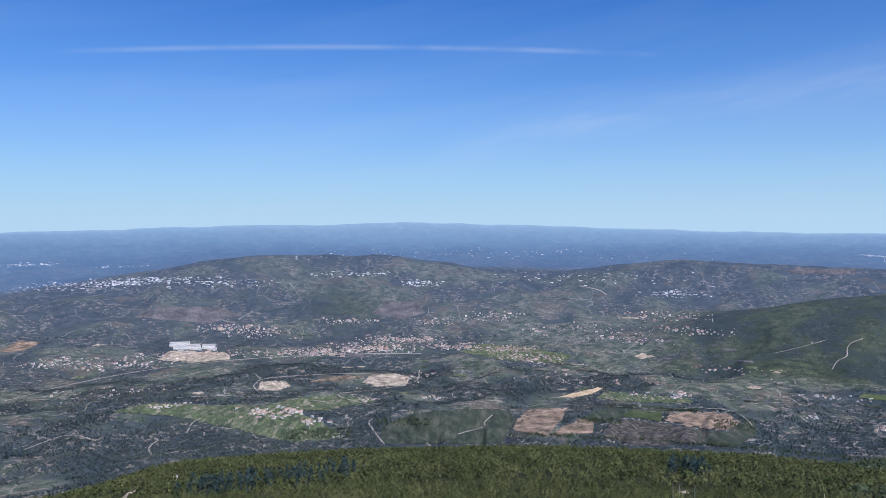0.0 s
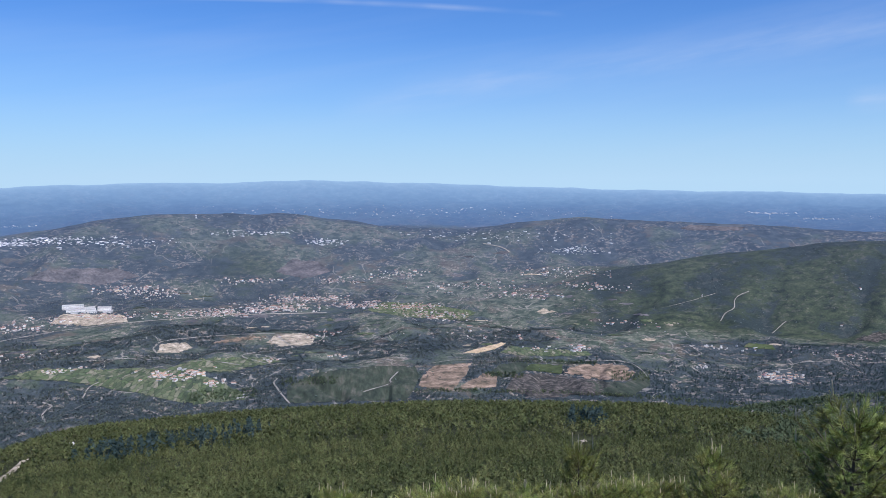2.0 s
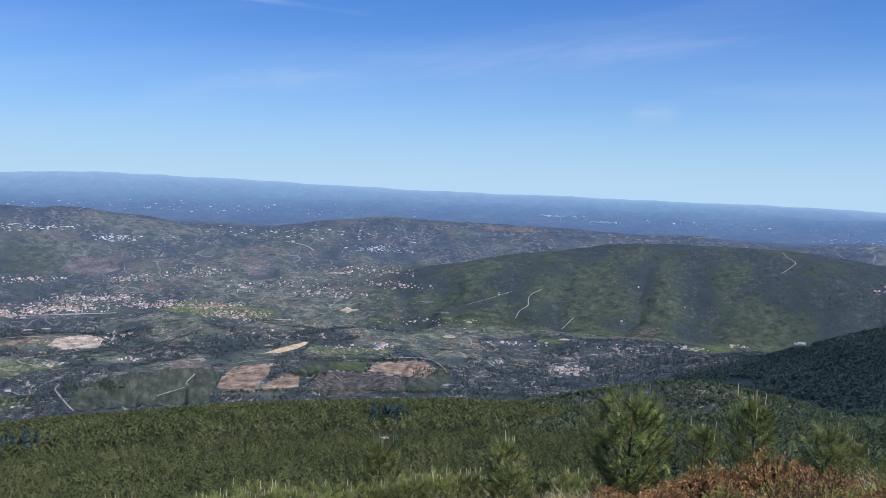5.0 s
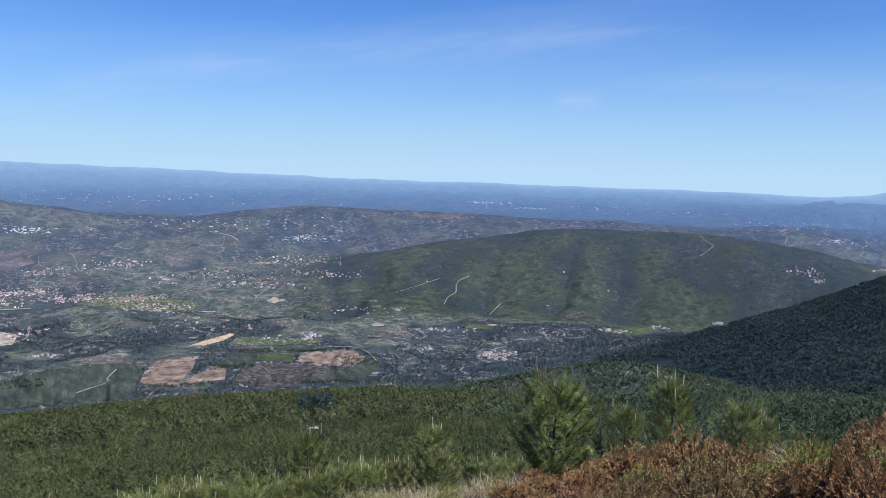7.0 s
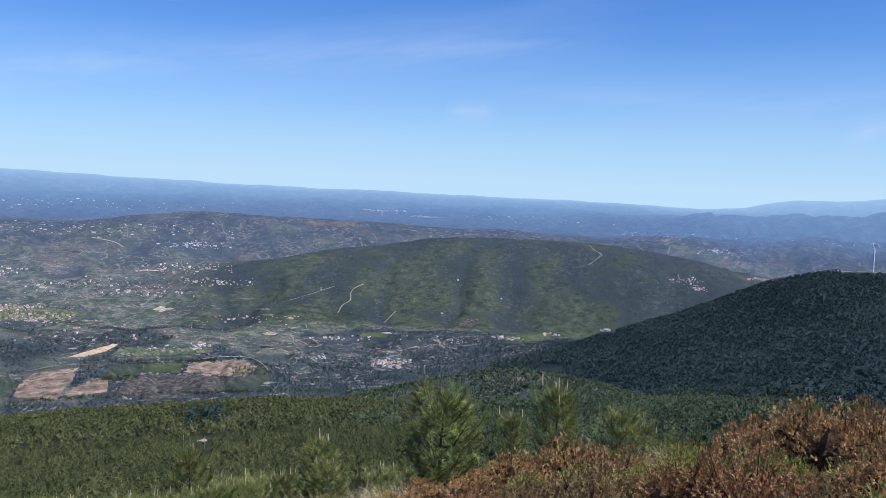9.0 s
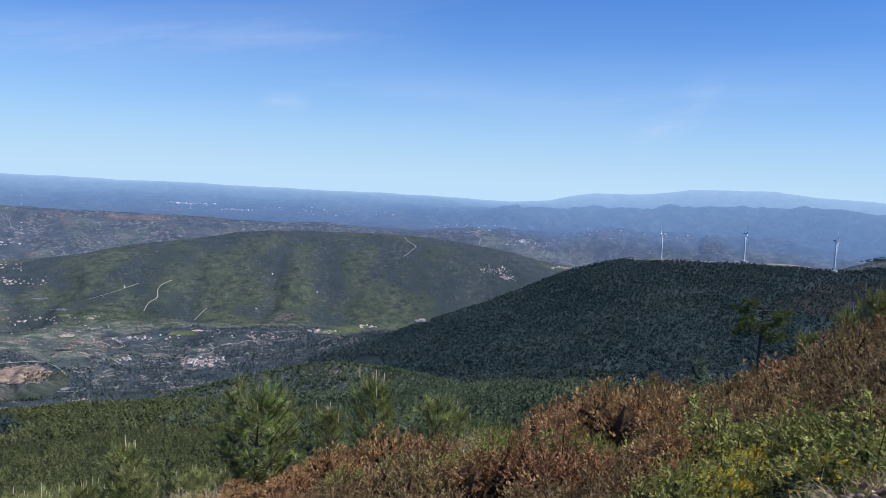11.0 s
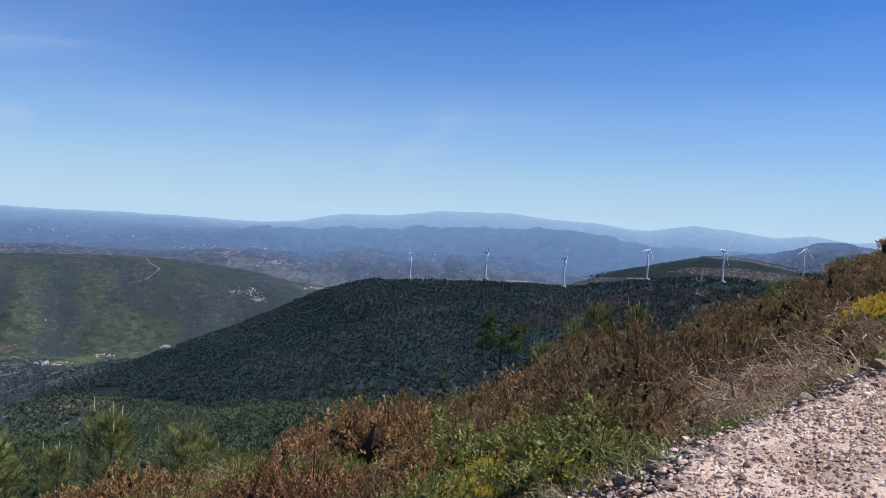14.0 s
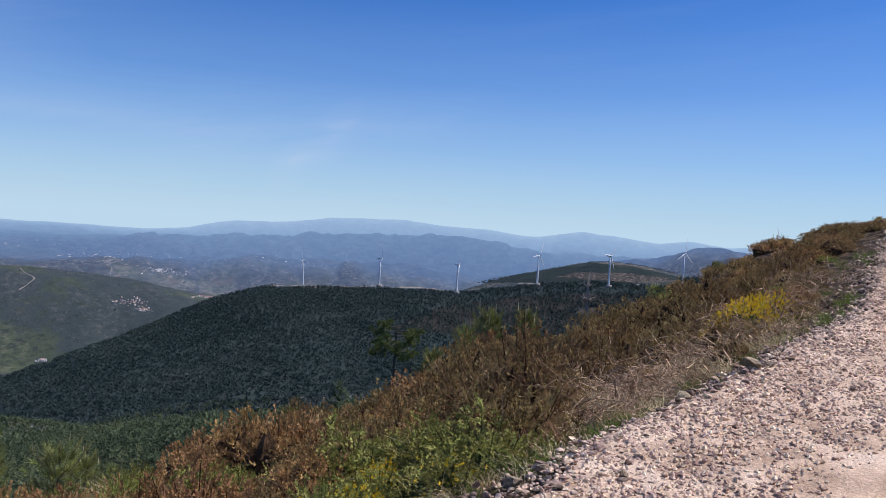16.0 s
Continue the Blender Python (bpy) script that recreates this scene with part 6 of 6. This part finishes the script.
        x, y = al * TRACK_U[0] + off * TRACK_N[0], al * TRACK_U[1] + off * TRACK_N[1]
        put((tuft_green if k % 3 else tuft_dry)[k % 2], x, y, 0.35 + 0.3 * rng.random(), "small grass tuft under the gravel rim", "grass", "grass under the rim", 0.7)
    for az, r, s in ((80.7, 4.05, 0.5), (92.2, 5.4, 0.55), (96.2, 4.9, 0.4), (91.5, 5.6, 0.5)):
        put(tuft_green[0], *place(az, r), s, "low green tuft growing in the gravel", "grass", "green grass by the track", 0.6)


heath()


def brushwood(seed, n, across, height):
    g = np.random.default_rng(seed)
    pile = Pile()
    for _ in range(n):
        c = g.normal(0, across * 0.42, 3) * (1, 1, 0) + (0, 0, height * g.random() ** 1.5)
        d = g.normal(0, 1, 3) * (1, 1, 0.6)
        d *= (0.05 + 0.15 * g.random() ** 2.0) / np.linalg.norm(d)
        thick = 0.0020 + 0.0046 * g.random() ** 3
        mid = c + g.normal(0, 0.03, 3)
        pile.add(*stick(c - d, mid, thick, thick * 0.85))
        pile.add(*stick(mid, c + d + g.normal(0, 0.05, 3), thick * 0.85, thick * 0.4))
    return np.concatenate(pile.v), np.concatenate(pile.f)


def brush_piles():
    """Dead twigs strewn along the track's edge, too many to pick apart."""
    heaps, whole = [brushwood(s, 130, 0.62, 0.30) for s in (1, 2, 3)], Pile()
    for _ in range(28):
        al = 4.9 + 9.0 * rng.random()
        off = float(track_edge(np.array(al))) + 0.40 + 1.15 * rng.random()
        x, y = al * TRACK_U[0] + off * TRACK_N[0], al * TRACK_U[1] + off * TRACK_N[1]
        v, f = heaps[int(rng.integers(0, 3))]
        size = np.array([0.75 + 0.5 * rng.random()])
        whole.add(*joined(v, f, np.array([[x, y, float(ground(x, y))]]), np.array([rng.random() * 6.28]), size))
    tagged(new("brushwood", whole.mesh("brushwood", DEADWOOD)), "tangle of bleached dead twigs along the track", "brushwood", kind="stuff")


brush_piles()


def needles(pile, g, p, way, length, count, wide=0.0055, spread=0.62):
    """A brush of needles that fan out from a shoot."""
    v, f = [], []
    for k in range(count):
        d = way + g.normal(0, spread, 3)
        d /= np.linalg.norm(d)
        s = np.cross(d, g.normal(0, 1, 3))
        s *= wide / np.linalg.norm(s)
        root = p - way * 0.06 * g.random()
        v += [root - s, root + s, root + d * length * (0.75 + 0.5 * g.random())]
        f.append((3 * k, 3 * k + 1, 3 * k + 2))
    pile.add(v, f)


def brush(pile, g, a, b, length, count, wide):
    """A shoot clothed all round in needles that point forward, in one piece."""
    a, b = np.asarray(a, float), np.asarray(b, float)
    way = (b - a) / (np.linalg.norm(b - a) + 1e-9)
    s = np.cross(way, g.normal(0, 1, 3))
    s /= np.linalg.norm(s)
    t = np.cross(way, s)
    rings = 5
    v = [a + (b - a) * k / rings for k in range(rings + 1)]
    f = []
    for k in range(rings):
        f.append((k, k + 1, len(v)))
        v.append(v[k] + s * wide)
    for i in range(count):
        k = int(g.integers(0, rings + 1))
        ang = 6.283 * g.random()
        out = s * math.cos(ang) + t * math.sin(ang)
        d = out * (0.95 - 0.11 * k) + way * (0.45 + 0.12 * k) + g.normal(0, 0.12, 3)
        d /= np.linalg.norm(d)
        across = np.cross(d, g.normal(0, 1, 3))
        across *= wide / np.linalg.norm(across)
        f.append((k, len(v), len(v) + 1))
        v += [v[k] + across, v[k] + d * length * (0.7 + 0.5 * g.random())]
    pile.add(v, f)


def pine_meshes(seed, whorls, wide, full=1.0, count=46, needle=0.085, single=False, peak=0.34, candles=0.9):
    """A young pine one metre high: a stem, whorls of branches that curve upwards, shoots clothed in needles, pale candles."""
    g = np.random.default_rng(seed)
    stem, wood_pile, green, tips, limbs = Pile(), Pile(), Pile(), [], []
    line = [np.array([0.02 * math.sin(3 * t + seed), 0.02 * math.cos(2 * t), t * 0.86]) for t in np.linspace(-0.05, 1, 9)]
    for k in range(8):
        stem.add(*stick(line[k], line[k + 1], 0.034 * (1 - k / 9.5), 0.034 * (1 - (k + 1) / 9.5)))
    for wv in range(whorls):
        t = 0.10 + 0.80 * wv / (whorls - 1)
        base = np.array([np.interp(t, np.linspace(-0.05, 1, 9), [q[i] for q in line]) for i in range(3)])
        reach = wide * (1 - ((t - peak) / (1.12 - peak)) ** 2 if t > peak else 1 - 0.55 * ((peak - t) / peak) ** 2)
        n = max(3, int(round(g.integers(5, 8) * full)))
        for b in range(n):
            a = 2 * math.pi * (b + 0.6 * g.random()) / n + 0.7 * wv
            ln = reach * (0.72 + 0.4 * g.random())
            side = np.array([math.cos(a), math.sin(a), 0.0])
            mid = base + side * ln * 0.55 + (0, 0, ln * (0.08 + 0.25 * t))
            end = base + side * ln * 0.95 + (0, 0, ln * (0.36 + 0.55 * t))
            limb = Pile() if single else wood_pile
            if single:
                limbs.append(limb)
            limb.add(*stick(base, mid, 0.011 * (1.15 - t), 0.008))
            limb.add(*stick(mid, end, 0.008, 0.005))
            shoots = [(end, side * 0.6 + (0, 0, 0.8))]
            for sh in range(4):
                u = 0.25 + 0.7 * g.random()
                q = base + (mid - base) * u * 2 if u < 0.5 else mid + (end - mid) * (u * 2 - 1)
                turn = np.array([-side[1], side[0], 0.0]) * (1 if sh % 2 else -1)
                shoots.append((q, side * 0.5 + turn * (0.4 + 0.5 * g.random()) + (0, 0, 0.25 + 0.4 * g.random())))
            for i, (q, way) in enumerate(shoots):
                way = way + g.normal(0, 0.12, 3)
                way = way / np.linalg.norm(way)
                tip = q + way * (0.085 + 0.05 * g.random())
                limb.add(*stick(q, tip, 0.005, 0.004))
                brush(green, g, q + way * 0.01, tip, needle, count, 0.0058)
                if i == 0 and g.random() < candles * t - 0.1:
                    tips.append(stick(tip, tip + np.array([0, 0, 0.07 + 0.08 * t]) + g.normal(0, 0.010, 3), 0.0075, 0.005))
    top = line[-1]
    for k in range(6):
        a = 1.05 * k
        lean = np.array([math.cos(a), math.sin(a), 0.0]) * (0.35 if k else 0.0) + (0, 0, 1.0)
        brush(green, g, top - (0, 0, 0.03), top + lean * 0.09, needle, count, 0.0058)
        if candles > 0.6 or k < 3:
            tips.append(stick(top + lean * 0.07, top + lean * (0.16 if k else 0.22), 0.0085, 0.006))
    out = [("trunk", stem.mesh("pine_trunk", BARK)), ("needles", green.mesh("pine_needles", NEEDLE))]
    out += [("branch", limb.mesh("pine_branch", BARK)) for limb in limbs] if single else [("branchwork", wood_pile.mesh("pine_branches", BARK))]
    return out + [("candle", mesh_of("pine_candle", v, f, CANDLE)) for v, f in tips]


def saplings():
    kinds = [plant("pine_sapling", pine_meshes(s, w2, wd, fl, n, nd, s == 3, candles=1.0 if s == 3 else 0.45), {"candle": "pale upright spring shoot"}) for s, w2, wd, fl, n, nd in ((3, 7, 0.46, 1.0, 66, 0.090), (5, 6, 0.30, 0.7, 44, 0.105), (8, 5, 0.40, 0.75, 46, 0.115))]
    rows = [(33.6, 10.0, -13.9, 0, 0.93), (41.3, 12.0, -13.0, 1, 0.75), (38.3, 11.2, -15.2, 1, 0.8), (45.7, 11.6, -14.4, 2, 0.9), (47.2, 11.9, -15.2, 2, 0.8), (25.0, 10.4, -17.2, 1, 0.9), (16.1, 13.0, -17.4, 1, 0.6),
            (25.6, 10.0, -19.0, 2, 1.0), (20.5, 10.2, -20.1, 2, 1.0), (12.5, 10.5, -20.4, 2, 1.0), (17.5, 10.0, -20.4, 2, 1.0), (8.6, 10.4, -20.8, 2, 1.0), (4.2, 10.6, -21.1, 2, 1.0), (22.6, 11.0, -19.6, 1, 0.8), (28.4, 11.0, -19.8, 2, 1.0),
            (49.3, 9.6, -15.8, 2, 0.7), (57.2, 9.0, -14.2, 2, 0.7), (60.0, 11.5, -12.2, 1, 0.8),
            (73.3, 14.0, -4.9, 1, 0.68), (75.9, 14.0, -4.9, 1, 0.60), (69.7, 12.5, -7.9, 1, 0.7), (71.8, 12.8, -6.15, 1, 0.6), (84.2, 17.5, -2.9, 2, 1.0), (87.8, 22.0, -1.1, 1, 1.2), (96.9, 33.0, 1.3, 0, 1.0)]
    for k in range(34):          # a fringe of small pines along the brow
        az = -2 + 33.5 * (k + rng.random()) / 34
        rows.append((az, 9.6 + 2.6 * rng.random(), float(np.interp(az, (-6, 12, 24, 31), (-21.6, -20.9, -20.2, -19.3))) + rng.normal(0, 0.55), 2 if k % 3 else 1, 0.95))
    for k, ob in enumerate(kinds):
        ob.matrix_basis = pose(-6 - 2 * k, -9, float(ground(-6 - 2 * k, -9)))
        tagged(ob, "young green pine behind the track", "pine", "young pines")
    for n, (az, r, top, kind, broad) in enumerate(rows):
        x, y = place(az, r)
        z = float(ground(x, y))
        tall = max(EYE + r * math.tan(radians(top)) - z, 0.30) / 1.07
        m = pose(x, y, z - 0.02, 0, 0, 40 * n) @ Matrix.Diagonal((tall * broad, tall * broad, tall, 1))
        tagged(copy_thing(kinds[kind], m), "bushy young green pine with pale candles standing in heather" if kind == 0 else "slender young green pine at the edge of the heath", "pine", "young pines")


saplings()


def umbrella_pine(az, r, top, base_gap):
    """An older pine with a bare leaning stem and a flat crown of clumps."""
    g = np.random.default_rng(77)
    x, y = place(az, r)
    z = float(ground(x, y))
    tall = EYE + r * math.tan(radians(top)) - z
    stem, limbs, crown = Pile(), Pile(), Pile()
    pts = [np.array([0.10 * math.sin(k), 0.06 * k / 6, tall * 0.9 * k / 8 - 0.2]) for k in range(9)]
    for k in range(8):
        stem.add(*stick(pts[k], pts[k + 1], 0.15 * (1 - k / 12), 0.15 * (1 - (k + 1) / 12)))
    for k in range(26):
        drop = 2.1 * g.random() ** 0.8
        base = np.array([0.05, 0.05, tall * 0.94 - 0.25 - drop])
        a = 2 * math.pi * g.random()
        ln = (1.1 + 1.0 * math.sin(math.pi * min(drop / 2.2, 1))) * (0.6 + 0.5 * g.random())
        end = base + np.array([math.cos(a) * ln, math.sin(a) * ln, 0.25 * ln * (g.random() + 0.1)])
        limbs.add(*stick(base, end, 0.035, 0.012))
        for q in range(6):
            c = base + (end - base) * (0.45 + 0.6 * g.random()) + g.normal(0, 0.10, 3)
            needles(crown, g, c, np.array([0, 0, 1.0]), 0.27, 46, 0.024, 0.85)
    root = plant("pine_tree", {"trunk": stem.mesh("tree_trunk", BARK), "branchwork": limbs.mesh("tree_branches", BARK), "crown": crown.mesh("tree_crown", NEEDLE_DARK)})
    root.location = (x, y, z)
    tagged(root, "older pine with a bare stem and a flat dark crown", "pine")


umbrella_pine(66.5, 52.0, -6.1, 0.4)


def bare_tree(az, r, top):
    g = np.random.default_rng(5)
    x, y = place(az, r)
    z = float(ground(x, y))
    tall = EYE + r * math.tan(radians(top)) - z
    trunk_pile, limbs = Pile(), Pile()
    pts = [np.array([0.05 * math.sin(1.7 * k), 0.04 * math.cos(k), tall * k / 8 - 0.1 * (k == 0)]) for k in range(9)]
    for k in range(8):
        trunk_pile.add(*stick(pts[k], pts[k + 1], 0.15 * (1 - k / 12), 0.15 * (1 - (k + 1) / 12)))
    for k in range(46):
        t = 0.35 + 0.62 * g.random()
        base = pts[int(t * 8)]
        a = 2 * math.pi * g.random()
        ln = tall * 0.13 * (1.25 - t) * (0.6 + 0.8 * g.random())
        end = base + np.array([math.cos(a) * ln, math.sin(a) * ln, ln * (0.2 + 0.6 * g.random())])
        limbs.add(*stick(base, end, 0.042, 0.022))
        for _ in range(4):
            c = base + (end - base) * (0.4 + 0.6 * g.random())
            limbs.add(*stick(c, c + g.normal(0, ln * 0.25, 3) + (0, 0, ln * 0.15), 0.028, 0.016))
    root = plant("bare_tree", {"trunk": trunk_pile.mesh("bare_trunk", DEAD_TREE), "branchwork": limbs.mesh("bare_branches", DEAD_TREE)})
    root.location = (x, y, z)
    tagged(root, "thin leafless grey dead tree rising behind the heather", "tree")


bare_tree(79.5, 34.0, -2.5)
